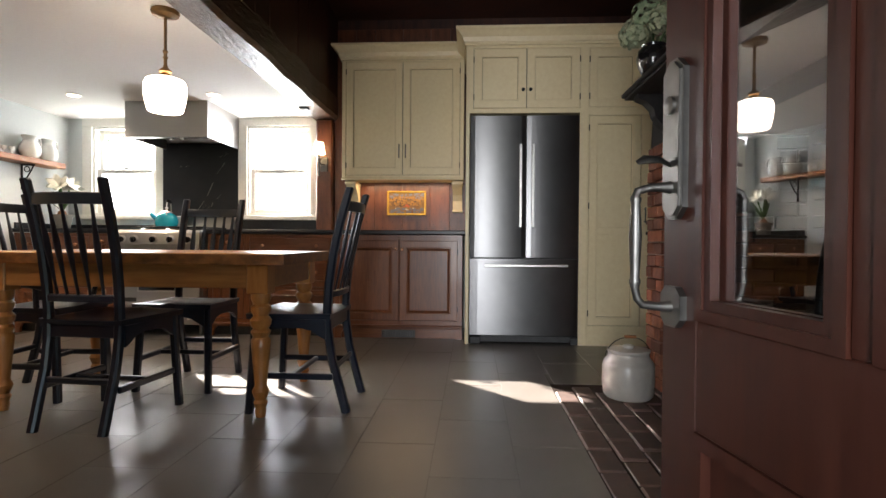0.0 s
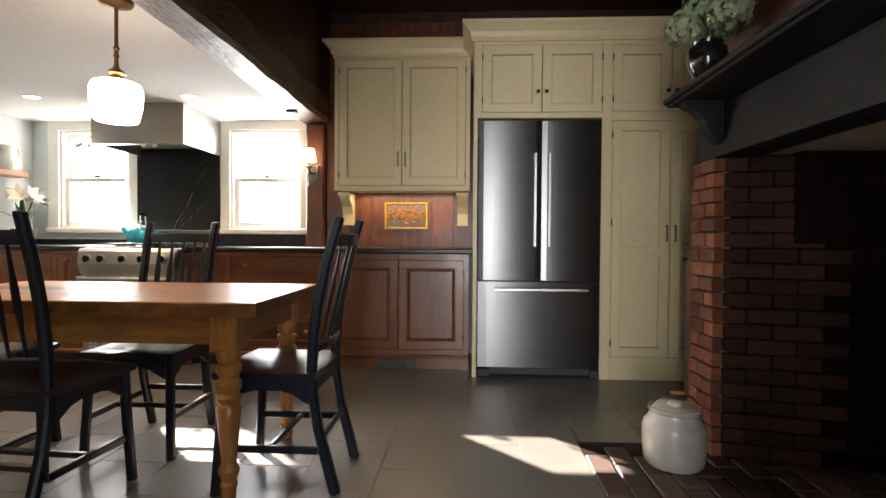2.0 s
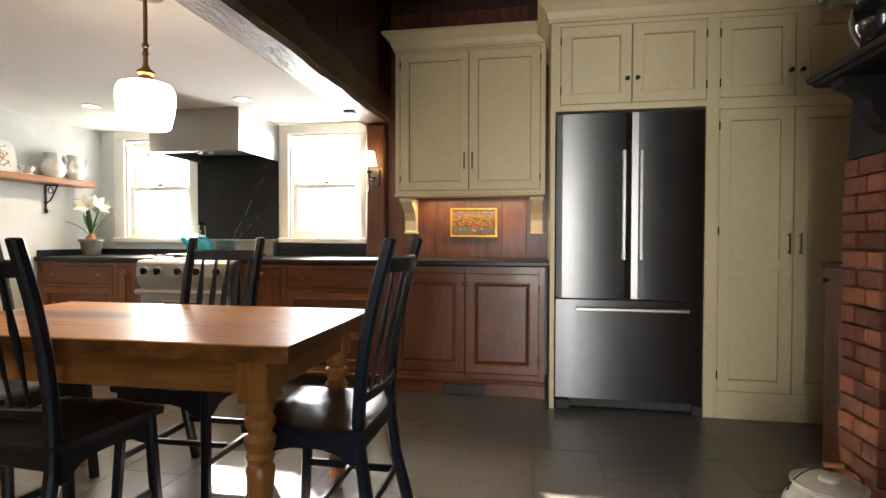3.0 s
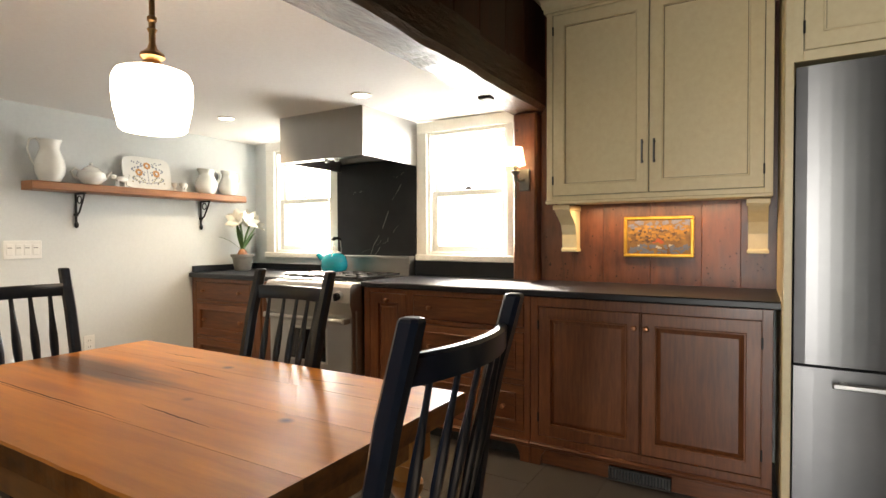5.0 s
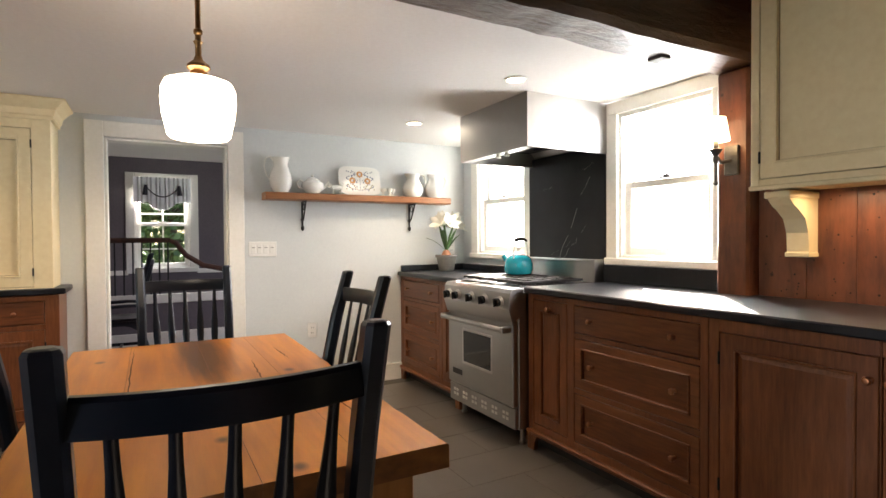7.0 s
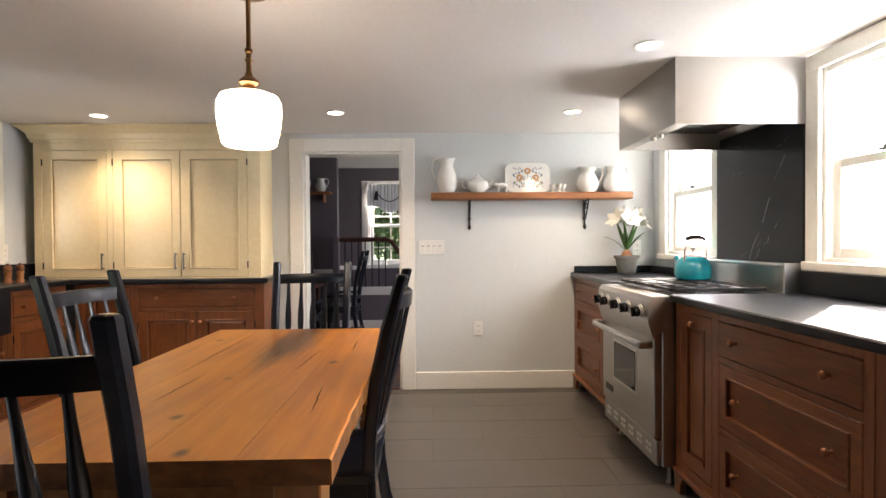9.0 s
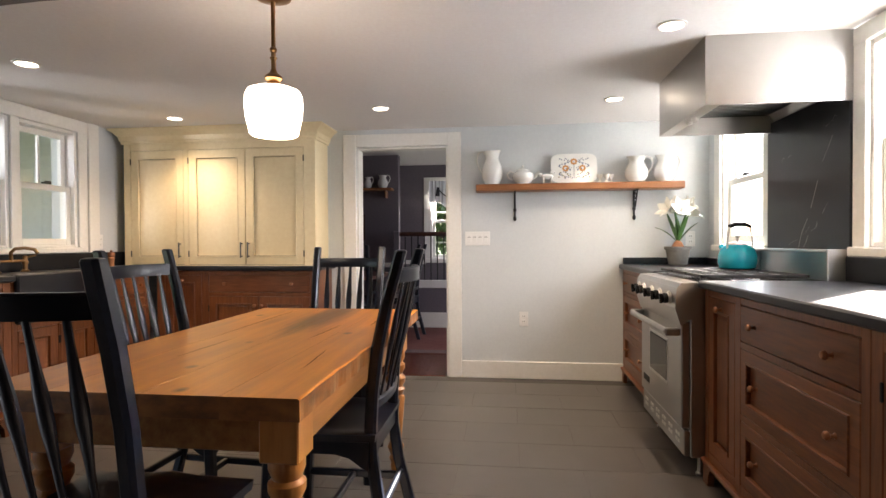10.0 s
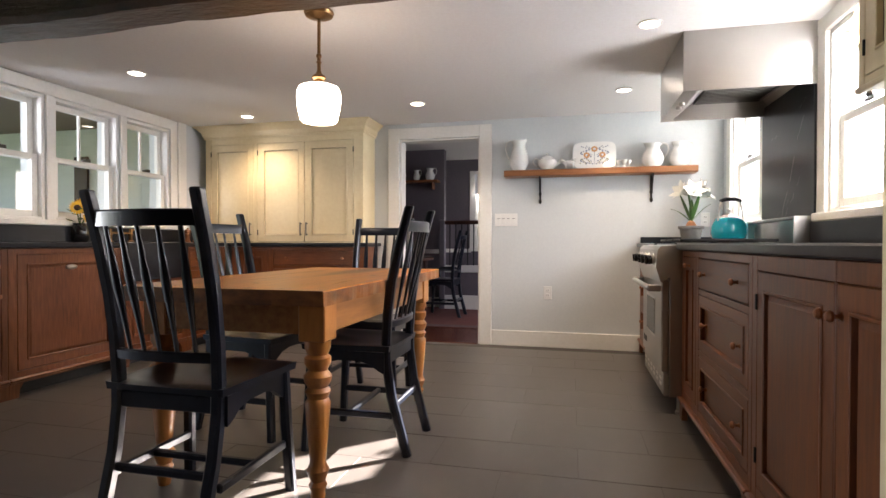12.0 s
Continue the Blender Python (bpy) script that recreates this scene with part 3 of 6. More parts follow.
def base_unit(x0, x1, label, fronts, turn=0, at=None, depth=.70, foot=True, top=.893):
    """A base cabinet with an inset face frame; fronts: (kind, x0, x1, z0, z1)."""
    cx = (x0 + x1) / 2
    c = thing("base_cabinet", label, "cabinet", *(at or (cx, YF, 0)), turn, group="stained base cabinets")
    h = (x1 - x0) / 2
    cols = []
    for f in sorted(fronts, key=lambda f: f[1]):
        if cols and f[1] - cx < cols[-1][1] - .001:
            cols[-1][1] = max(cols[-1][1], f[2] - cx)
        else:
            cols.append([f[1] - cx, f[2] - cx])
    fr, cur = [], -h
    for a, b in cols:
        fr.append((cur, a, 0, .02, .11, top)); cur = b
        mine = [(f[1] - cx, f[2] - cx, f[3], f[4]) for f in fronts if a - .001 < f[1] - cx < b]
        lo = .11
        for z0, z1 in sorted({(q[2], q[3]) for q in mine}):
            fr.append((a, b, .0005, .02, lo, z0)); lo = z1
            row = sorted(q for q in mine if q[2] == z0)
            for p, q in zip(row, row[1:]):
                fr.append((p[1], q[0], .0005, .02, z0, z1))
        fr.append((a, b, .0005, .02, lo, top))
    fr.append((cur, h, 0, .02, .11, top))
    part("face_frame", B(*[f for f in fr if f[1] - f[0] > .001 and f[5] - f[4] > .001], bev=.0015), CABWOOD, c)
    part("carcass", B((-h, h, .02, depth, .11, top, .001)), CABWOOD, c)
    part("base_moulding", B((-h, h, -.022, .015, .098, .118, .007), (-h, h, -.014, .015, .086, .099, .004)), CABWOOD_H, c)
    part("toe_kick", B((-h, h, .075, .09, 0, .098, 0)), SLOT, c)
    if foot:
        for s in (-1, 1):
            bm = bmesh.new()
            prism(bm, [(s * h, .087), (s * (h - .085), .087), (s * (h - .06), .05), (s * (h - .055), 0), (s * h, 0)], -.008, .02, "y")
            part("foot", bm, CABWOOD, c)
    for k, a, b, z0, z1 in fronts:
        a, b = a - cx, b - cx
        if k == "drawer":
            d = frame_door(c, "drawer", a, b, z0, z1, CABWOOD_H, panel=False)
        elif k == "deep":
            d = frame_door(c, "drawer", a, b, z0, z1, CABWOOD_H, st=.045, raised=False)
        else:
            d = frame_door(c, "door", a, b, z0, z1, CABWOOD, st=.058)
        zk = (z0 + z1) / 2
        if k in ("drawer", "deep"):
            for u in (a + (b - a) * .17, b - (b - a) * .17):
                knob(d, u, zk, y=.0 if k == "drawer" else .008)
        elif k == "pull":
            knob(d, (a + b) / 2, z1 - .045)
        elif k == "left":
            knob(d, b - .025, z1 - .075); hinge(d, a, z0 + .1); hinge(d, a, z1 - .1)
        elif k == "right":
            knob(d, a + .025, z1 - .075); hinge(d, b, z0 + .1); hinge(d, b, z1 - .1)
        elif k == "cup":
            bm = bmesh.new()
            bmesh.ops.create_uvsphere(bm, u_segments=14, v_segments=8, radius=.04, matrix=pose((a + b) / 2, -.002, z1 - .09) @ Matrix.Diagonal((1, .5, .42, 1)))
            part("cup_pull", bm, CHROME, d, "polished nickel cup pull", smooth=True)
    return c


base_unit(-2.975, -1.972, "brown stained maple base cabinet of drawers by the range", [("drawer", -2.93, -2.28, .72, .865), ("deep", -2.93, -2.28, .435, .695), ("deep", -2.93, -2.28, .155, .41), ("pull", -2.235, -2.06, .155, .865)])
base_unit(-1.195, -.065, "brown stained maple base cabinet with three wide drawers", [("pull", -1.15, -.87, .155, .865), ("drawer", -.82, -.10, .72, .865), ("deep", -.82, -.10, .435, .695), ("deep", -.82, -.10, .155, .41)])
sink_side = base_unit(-.062, 1.04, "brown stained maple base cabinet with two raised-panel doors", [("left", -.02, .495, .155, .845), ("right", .5, 1.0, .155, .845)])
# floor register in the toe space
reg = thing("floor_vent", "dark slotted metal heating register under the cabinet", "vent", .495, YF - .02, 0)
part("frame", B((-.145, .145, 0, .012, .012, .022), (-.145, .145, 0, .012, .068, .078), (-.145, -.133, 0, .012, .022, .068), (.133, .145, 0, .012, .022, .068)), PEWTER, reg)
part("backing", B((-.133, .133, .012, .016, .02, .07, 0)), SLOT, reg)
for i in range(18):
    part("slat", B((-.127 + i * .0145, -.121 + i * .0145, .001, .012, .022, .068, .001)), PEWTER, reg)
part("toe_board", B((-.56, .545, .02, .04, 0, .097, .002)), CABWOOD_H, sink_side)

solid("countertop", B((-2.978, -1.968, YF - .03, YN, .897, .932, .006)), STONE, "honed black soapstone countertop by the range", "countertop")
solid("upstand", B((-2.956, -1.975, YN - .03, YN - .002, .933, .985, .004)), STONE, "low black soapstone upstand under the window", "backsplash")
solid("upstand", B((-2.978, -2.957, YF, YN - .002, .933, .985, .004)), STONE, "low black soapstone upstand along the wall", "backsplash")
solid("countertop", B((-1.202, 1.075, YF - .03, YN, .897, .932, .006)), STONE, "long honed black soapstone countertop with faint veins", "countertop")
solid("upstand", B((-1.203, -.397, YN - .05, YN - .002, .933, 1.04, .004)), STONE, "black soapstone upstand below the window", "backsplash")

# black stone slab behind the range
bm = B((-1.972, -1.206, YN - .03, YN - .001, .90, 1.80, .003))
slab = solid("backsplash_slab", bm, STONE, "tall black soapstone slab with white veins behind the range", "backsplash")
VEIN = mat("pale_vein", (.16, .16, .16), (.34, .33, .31), .4, scale=60, bump=0)
rv = random.Random(4)
for x0, z0, x1, z1, w in ((-1.66, 1.02, -1.34, 1.62, .004), (-1.88, 1.00, -1.52, 1.18, .003), (-1.62, 1.05, -1.36, 1.30, .003), (-1.40, 1.66, -1.30, 1.70, .004), (-1.80, 1.56, -1.70, 1.57, .004), (-2.02, 1.0, -1.92, 1.04, .003)):
    bm = bmesh.new()
    k = 9
    pts = [(x0 + (x1 - x0) * i / k + rv.uniform(-.012, .012), YN - .0312, z0 + (z1 - z0) * i / k + rv.uniform(-.012, .012)) for i in range(k + 1)]
    for i in range(k):
        if i in (3, 6) and k > 5:
            continue
        a, b = pts[i], pts[i + 1]
        u = w * rv.uniform(.35, 1)
        bm.faces.new([bm.verts.new(p) for p in ((a[0] - u, a[1], a[2]), (b[0] - u * .8, b[1], b[2]), (b[0] + u * .3, b[1], b[2]), (a[0] + u * .3, a[1], a[2]))])
    part("vein", bm, VEIN, slab)

# ---------- range ----------
rg = thing("range_cooker", "stainless steel gas range with five black knobs and one oven", "range", -1.585, 5.59, 0)
part("body", B((-.378, .378, .04, .70, .10, .90, .004)), STEEL, rg)
bm = bmesh.new()
prism(bm, [(.05, .755), (-.005, .718), (-.03, .80), (-.022, .895), (-.005, .918), (.07, .92), (.07, .755)], -.379, .379, "x")
front = part("control_panel", bm, STEEL, rg)
for i in range(5):
    kx = (-.30, -.19, -.02, .13, .29)[i]
    bm = bmesh.new()
    lathe(bm, [(.034, 0), (.034, .006), (.026, .010), (.026, .014)], seg=20, m=pose(kx, -.026, .842, 96, 0, 0))
    kb = part("knob_bezel", bm, CHROME, front, smooth=True)
    bm = bmesh.new()
    lathe(bm, [(.024, .012), (.026, .03), (.021, .036), (0, .037)], seg=18, m=pose(kx, -.026, .842, 96, 0, 0))
    box(bm, -.005, .005, -.024, .024, .036, .052, .003, m=pose(kx, -.026, .842, 96, 0, 0))
    part("knob", bm, BLACKPLASTIC, kb, "black control knob", smooth=True)
door = part("oven_door", B((-.372, .372, .0, .04, .235, .735, .006)), STEEL, rg)
part("oven_window", B((-.17, .15, -.004, .004, .40, .605, .012)), DARKGLASS, door, "dark oven window")
part("window_surround", B((-.185, .165, -.003, .003, .385, .40, .002), (-.185, .165, -.003, .003, .605, .62, .002), (-.185, -.17, -.003, .003, .40, .605, .002), (.15, .165, -.003, .003, .40, .605, .002)), CHROME, door)
bm = bmesh.new()
tube(bm, [(-.35, -.058, .685), (.35, -.058, .685)], .016, 14)
part("oven_handle", bm, STEEL, door, "tubular steel oven handle", smooth=True)
part("handle_bracket", B((-.365, -.335, -.07, .0, .668, .705, .006)), STEEL, door)
part("handle_bracket", B((.335, .365, -.07, .0, .668, .705, .006)), STEEL, door)
part("badge", B((-.31, -.19, -.003, .001, .30, .335, .001)), SLOT, door, "small dark maker's plate")
kick = part("kick_panel", B((-.374, .374, .012, .04, .105, .225, .004)), STEEL, rg)
for i in range(6):
    for r in range(2):
        for q in range(2):
            part("vent_slot", B((-.32 + i * .115 + q * .035, -.296 + i * .115 + q * .035, .009, .0125, .145 + r * .03, .163 + r * .03, .001)), WHITE, kick)
part("cooktop", B((-.376, .376, .03, .71, .90, .922, .004)), STEEL, rg)
part("cooktop_well", B((-.35, .35, .08, .65, .922, .928, .003)), BLACKPLASTIC, rg)
for gx in (-.225, .0, .225):
    g = part("grate", B(*[(gx - .108, gx + .108, .10 + k * .115, .118 + k * .115, .942, .956) for k in range(5)], (gx - .108, gx - .092, .10, .58, .94, .956), (gx + .092, gx + .108, .10, .58, .94, .956), (gx - .008, gx + .008, .10, .58, .942, .956), bev=.003), IRON, rg, "black cast-iron grate")
    for by in (.22, .47):
        bm = bmesh.new(); lathe(bm, [(.055, 0), (.055, .008), (.04, .012), (.04, .018), (0, .019)], gx, by, .926, seg=18)
        part("burner", bm, IRON, rg, smooth=True)
part("back_guard", B((-.368, .368, .672, .705, .90, 1.06, .004), (-.372, .372, .63, .71, 1.056, 1.072, .004), (.362, .378, .63, .71, .90, 1.074, .003), (-.378, -.362, .63, .71, .90, 1.074, .003)), STEEL, rg)
for lx in (-.33, .33):
    for ly in (.1, .7):
        bm = bmesh.new(); lathe(bm, [(.018, 0), (.022, .012), (.014, .02), (.014, .1)], lx, ly, 0, seg=12)
        part("leg", bm, STEEL, rg, smooth=True)

# ---------- hood ----------
hd = thing("range_hood", "brushed stainless steel box range hood reaching the ceiling", "range hood", -1.572, 5.69, 1.741)
bm = bmesh.new()
prism(bm, [(-.374, 0), (.374, 0), (.374, .646), (.362, .646), (.362, .012), (-.362, .012), (-.362, .646), (-.374, .646)], 0, .317, "z")
part("shell", bm, STEEL, hd)
bm = bmesh.new()
prism(bm, [(.012, .012), (.10, .03), (.20, .12), (.60, .12), (.643, .06), (.643, .075), (.6, .135), (.19, .135), (.09, .045), (.012, .028)], -.362, .362, "x")
part("liner", bm, STEEL, hd)
part("lip", B((-.362, .362, .012, .07, .0, .010, .002), (-.362, -.36, .07, .644, 0, .01, .002), (.36, .362, .07, .644, 0, .01, .002)), STEEL, hd)
for kx in (.03, .12):
    bm = bmesh.new(); lathe(bm, [(.017, 0), (.017, -.014), (.012, -.018), (0, -.019)], kx, .04, -.001, seg=16)
    part("control_knob", bm, CHROME, hd, smooth=True)
for fx in (-.19, .19):
    bf = part("baffle_filter", B((fx - .175, fx + .175, .2, .21, .1, .12), (fx - .175, fx + .175, .59, .6, .1, .12), (fx - .175, fx - .171, .21, .59, .1, .12), (fx + .171, fx + .175, .21, .59, .1, .12), bev=.002), STEEL_V, hd)
    for k in range(10):
        part("slat", B((fx - .168 + k * .034, fx - .146 + k * .034, .211, .589, .108, .118, .002)), STEEL_V, bf)

# ---------- cream cabinets ----------
def crown(parent, x0, x1, y0, y1, z0, ends="both", d=.10, h=.13):
    """A stepped crown moulding along the front (y0) and down both ends."""
    prof = [(0, 0), (.014, .0), (.014, .018), (.022, .026), (.03, .06), (.06, .092), (d - .015, .1), (d, .11), (d, h), (0, h)]
    bm = bmesh.new()
    rings = []
    for o, z in prof:
        rings.append([bm.verts.new(p) for p in ((x0 - o, y1, z0 + z), (x0 - o, y0 - o, z0 + z), (x1 + o, y0 - o, z0 + z), (x1 + o, y1, z0 + z))])
    for a, b in zip(rings, rings[1:]):
        for k in range(3):
            bm.faces.new((a[k], a[k + 1], b[k + 1], b[k]))
    bm.faces.new(rings[-1])
    return part("crown_moulding", bm, CREAM, parent)


def cream_door(c, x0, x1, z0, z1, side, mid=None, pull=None):
    d = frame_door(c, "door", x0, x1, z0, z1, CREAM, st=.06, raised=False, bead=CREAM)
    part("glaze_line", ring(x0 + .070, x1 - .070, z0 + .070, z1 - .070, .004, .0146, .0165, .0004), GLAZE, d)
    if mid:
        part("mid_rail", B((x0 + .062, x1 - .062, .0006, .02, mid - .03, mid + .03, .003)), CREAM, d)
    hx = x0 + .002 if side == "left" else x1 - .002
    for z in ((z0 + .09, z1 - .09) if z1 - z0 < 1.1 else (z0 + .1, (z0 + z1) / 2 + .12, z1 - .1)):
        hinge(d, hx, z)
    px = x1 - .03 if side == "left" else x0 + .03
    if pull == "knob":
        knob(d, px, z0 + (z1 - z0) * .3, IRON)
    elif pull:
        bar_pull(d, px, pull)
    return d


def gap_shade(c, x0, x1, z0, z1):
    # near-black sheet behind the doors paints the shade seen in their gaps
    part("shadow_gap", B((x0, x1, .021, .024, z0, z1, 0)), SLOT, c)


# wall cabinet over the counter (local: front at y=0)
uc = thing("wall_cabinet", "tall cream painted wall cabinet with two panelled doors", "cabinet", .48, 5.99, 0, group="cream cabinets")
H = .56
part("face_frame", B((-H, -H + .035, 0, .02, 1.41, 2.495), (H - .035, H, 0, .02, 1.41, 2.495), (-H + .035, H - .035, .0005, .02, 1.41, 1.445), (-H + .035, H - .035, .0005, .02, 2.48, 2.495), bev=.002), CREAM, uc)
part("carcass", B((-H, H, .024, .327, 1.41, 2.495, .002)), CREAM, uc)
part("light_rail", B((-H - .006, H + .0, -.008, .014, 1.40, 1.42, .005)), CREAM, uc)
gap_shade(uc, -H + .03, H - .03, 1.44, 2.475)
cream_door(uc, -H + .035, .0, 1.445, 2.48, "left", pull=1.66)
cream_door(uc, .0, H - .035, 1.445, 2.48, "right", pull=1.66)
crown(uc, -H, H + .012, 0, .325, 2.495, d=.085)
for bx in (-.50, .50):
    bm = bmesh.new()
    prism(bm, [(.315, 1.385), (.09, 1.385), (.10, 1.35), (.13, 1.325), (.16, 1.31), (.215, 1.27), (.24, 1.21), (.245, 1.13), (.24, 1.12), (.315, 1.12)], bx - .045, bx + .045, "x")
    box(bm, bx - .052, bx + .052, .08, .315, 1.355, 1.384, .004)
    box(bm, bx - .05, bx + .05, .235, .315, 1.105, 1.125, .003)
    bmesh.ops.translate(bm, verts=bm.verts, vec=(0, 0, .015))
    part("corbel", bm, CREAM, uc, "curved cream bracket")
ul = area("under_cabinet_light", (.48, 6.16, 1.39), (.48, 6.20, 0), .8, .04, .34, (1.0, .72, .42))

# tall fridge surround and pantry
ts = thing("tall_cabinet", "tall cream painted cabinet around the refrigerator", "cabinet", 1.06, 5.50, 0, group="cream cabinets")
part("end_panel", B((.006, .036, 0, .90, 0, 2.435, .003)), CREAM, ts)
part("carcass", B((.032, .97, .024, .90, 1.895, 2.435, .002)), CREAM, ts)
part("face_frame", B((.032, .065, 0, .02, 1.885, 2.435), (.925, .985, 0, .02, 0, 2.435), (.065, .925, .0005, .02, 1.885, 1.925), (.065, .925, .0005, .02, 2.41, 2.435), bev=.002), CREAM, ts)
gap_shade(ts, .06, .93, 1.92, 2.415)
cream_door(ts, .065, .495, 1.925, 2.41, "left", pull="knob")
cream_door(ts, .495, .925, 1.925, 2.41, "right", pull="knob")
crown(ts, .006, 1.87, 0, .9, 2.435, d=.085)
pn = thing("pantry_cabinet", "tall cream painted pantry cabinet with slim bar handles", "cabinet", 2.045, 5.50, 0, group="cream cabinets")
part("carcass", B((.0, .885, .024, .90, .0, 2.434, .002)), CREAM, pn)
part("face_frame", B((.0, .012, 0, .02, .0, 2.434), (.84, .885, 0, .02, .0, 2.434), (.012, .84, .0005, .02, 1.865, 1.93), (.012, .84, .0005, .02, 2.405, 2.434), (.012, .84, .0005, .02, .0, .165), bev=.002), CREAM, pn)
gap_shade(pn, .01, .845, .16, 1.87); gap_shade(pn, .01, .845, 1.925, 2.41)
cream_door(pn, .012, .426, .165, 1.865, "left", mid=.93, pull=1.06)
cream_door(pn, .426, .84, .165, 1.865, "right", mid=.93, pull=1.06)
cream_door(pn, .012, .426, 1.93, 2.405, "left", pull="knob")
cream_door(pn, .426, .84, 1.93, 2.405, "right", pull="knob")

# ---------- refrigerator ----------
fr = thing("refrigerator", "stainless steel french-door refrigerator with bottom freezer drawer", "refrigerator", 1.56, 5.52, 0)
part("body", B((-.448, .448, .06, .80, .03, 1.86, .004)), SLOT, fr)
for nm, a, b in (("door", -.456, -.002), ("door", .002, .456)):
    bm = bmesh.new()
    k, pts = 12, []
    for i in range(k + 1):
        u = i / k
        pts.append((a + (b - a) * u, .0 - .010 * math.sin(math.pi * u) ** .5))
    prism(bm, pts + [(b, .055), (a, .055)], .712, 1.868, "z")
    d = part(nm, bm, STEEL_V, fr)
    s = 1 if a < -.1 else -1
    hx = -.05 * s
    bm = bmesh.new()
    box(bm, hx - .011, hx + .011, -.062, -.044, .955, 1.63, .004)
    box(bm, hx - .008, hx + .008, -.045, .0, .965, .99, .002); box(bm, hx - .008, hx + .008, -.045, .0, 1.595, 1.62, .002)
    part("handle", bm, CHROME, d, "flat satin bar handle")
bm = bmesh.new()
prism(bm, [(-.456 + .912 * i / 14, -.010 * math.sin(math.pi * i / 14) ** .5) for i in range(15)] + [(.456, .055), (-.456, .055)], .075, .70, "z")
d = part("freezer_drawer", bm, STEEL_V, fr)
part("handle", B((-.335, .335, -.06, -.043, .636, .658, .004), (-.31, -.285, -.045, 0, .638, .656, .002), (.285, .31, -.045, 0, .638, .656, .002)), CHROME, d, "flat satin bar handle")
part("grille", B((-.40, .40, .03, .06, .012, .065, .004)), SLOT, fr)
for fx in (-.41, .41):
    part("foot", B((fx - .045, fx + .045, -.005, .06, .0, .06, .006)), SLOT, fr)

# ---------- hutch on the west wall ----------
hu = thing("hutch_cabinet", "cream upper cabinet with three panelled doors standing on the counter", "cabinet", -2.68, 1.62, 0, 90, group="cream cabinets")
part("carcass", B((0, 1.65, .024, .298, .93, 1.945, .002)), CREAM, hu)
part("face_frame", B((0, .06, 0, .02, .93, 1.945), (1.555, 1.65, 0, .02, .93, 1.945), (.06, 1.555, .0005, .02, .93, .94), (.06, 1.555, .0005, .02, 1.88, 1.945), (.53, .57, .0003, .02, .94, 1.88), bev=.002), CREAM, hu)
gap_shade(hu, .055, 1.56, .935, 1.885)
cream_door(hu, .06, .53, .94, 1.88, "left", pull=1.06)
cream_door(hu, .57, 1.0625, .94, 1.88, "left", pull=1.06)
cream_door(hu, 1.0625, 1.555, .94, 1.88, "right", pull=1.06)
crown(hu, 0, 1.65, 0, .298, 1.935, d=.085, h=.12)
base_unit(1.93, 3.30, "brown stained maple base cabinet below the cream hutch", [("pull", 2.0, 2.32, .155, .86), ("drawer", 2.38, 3.23, .72, .86), ("left", 2.38, 2.80, .155, .69), ("right", 2.81, 3.23, .155, .69)], turn=90, at=(-2.645, 2.615, 0), depth=.33)
solid("countertop", B((-2.978, -2.62, 1.922, 3.335, .897, .932, .006)), STONE, "black soapstone countertop below the hutch", "countertop")
solid("countertop", B((-2.978, -.30, YS + .002, 1.92, .897, .932, .006)), STONE, "black soapstone countertop round the sink", "countertop")
solid("window_ledge", B((-2.95, -.30, YS + .002, YS + .05, .933, 1.048, .004)), STONE, "black soapstone upstand below the porch windows", "backsplash")
# porch side run, seen from within as facing +y
def south_unit(x0, x1, label, fronts):
    """Fronts are given in room x; the unit faces +y."""
    cx = (x0 + x1) / 2
    base_unit(cx - (x1 - x0) / 2, cx + (x1 - x0) / 2, label, [(k, 2 * cx - b, 2 * cx - a, z0, z1) for k, a, b, z0, z1 in fronts], turn=180, at=(cx, 1.895, 0), depth=.37)
south_unit(-.575, -.30, "brown stained maple base cabinet end unit", [("drawer", -.54, -.34, .72, .86), ("left", -.54, -.34, .155, .69)])
south_unit(-1.39, -.577, "brown stained maple panel concealing an appliance, with a cup pull", [("cup", -1.34, -.63, .155, .86)])
south_unit(-2.06, -1.392, "brown stained maple sink base with two doors", [("left", -2.02, -1.731, .155, .60), ("right", -1.721, -1.43, .155, .60)])
south_unit(-2.60, -2.062, "brown stained maple corner base cabinet", [("drawer", -2.55, -2.11, .72, .86), ("left", -2.55, -2.11, .155, .69)])
sk = thing("apron_sink", "black stone apron-front sink set in the counter", "sink", -1.726, 1.935, 0, 180)
part("apron", B((-.325, .325, 0, .035, .64, .936, .008)), STONE, sk)
part("rim", B((-.325, .325, .035, .06, .933, .9365, .001), (-.325, .325, .26, .28, .933, .9365, .001), (-.325, -.30, .06, .26, .933, .9365, .001), (.30, .325, .06, .26, .933, .9365, .001)), STONE, sk)
# flat near-black sheet in place of the sink's shaded hollow
part("basin", B((-.30, .30, .06, .26, .9325, .934, 0)), SLOT, sk)
fc = thing("bridge_faucet", "aged bronze bridge faucet behind the sink", "faucet", -1.66, 1.62, .932)
bm = bmesh.new()
for s in (-.1, .1):
    lathe(bm, [(.026, 0), (.026, .008), (.014, .02), (.014, .05), (.019, .06), (.019, .07), (.013, .08), (.013, .105), (.006, .11)], s, 0, 0, seg=14)
    tube(bm, [(s, 0, .095), (s * 1.5, .03, .11)], .006)
tube(bm, [(-.1, 0, .075), (.1, 0, .075)], .009)
part("body", bm, BRASS, fc, smooth=True)
bm = bmesh.new()
tube(bm, [(0, 0, .07), (0, 0, .13), (0, .03, .155), (0, .10, .16), (0, .17, .15), (0, .19, .125)], .0105, 10)
part("spout", bm, BRASS, fc, smooth=True)

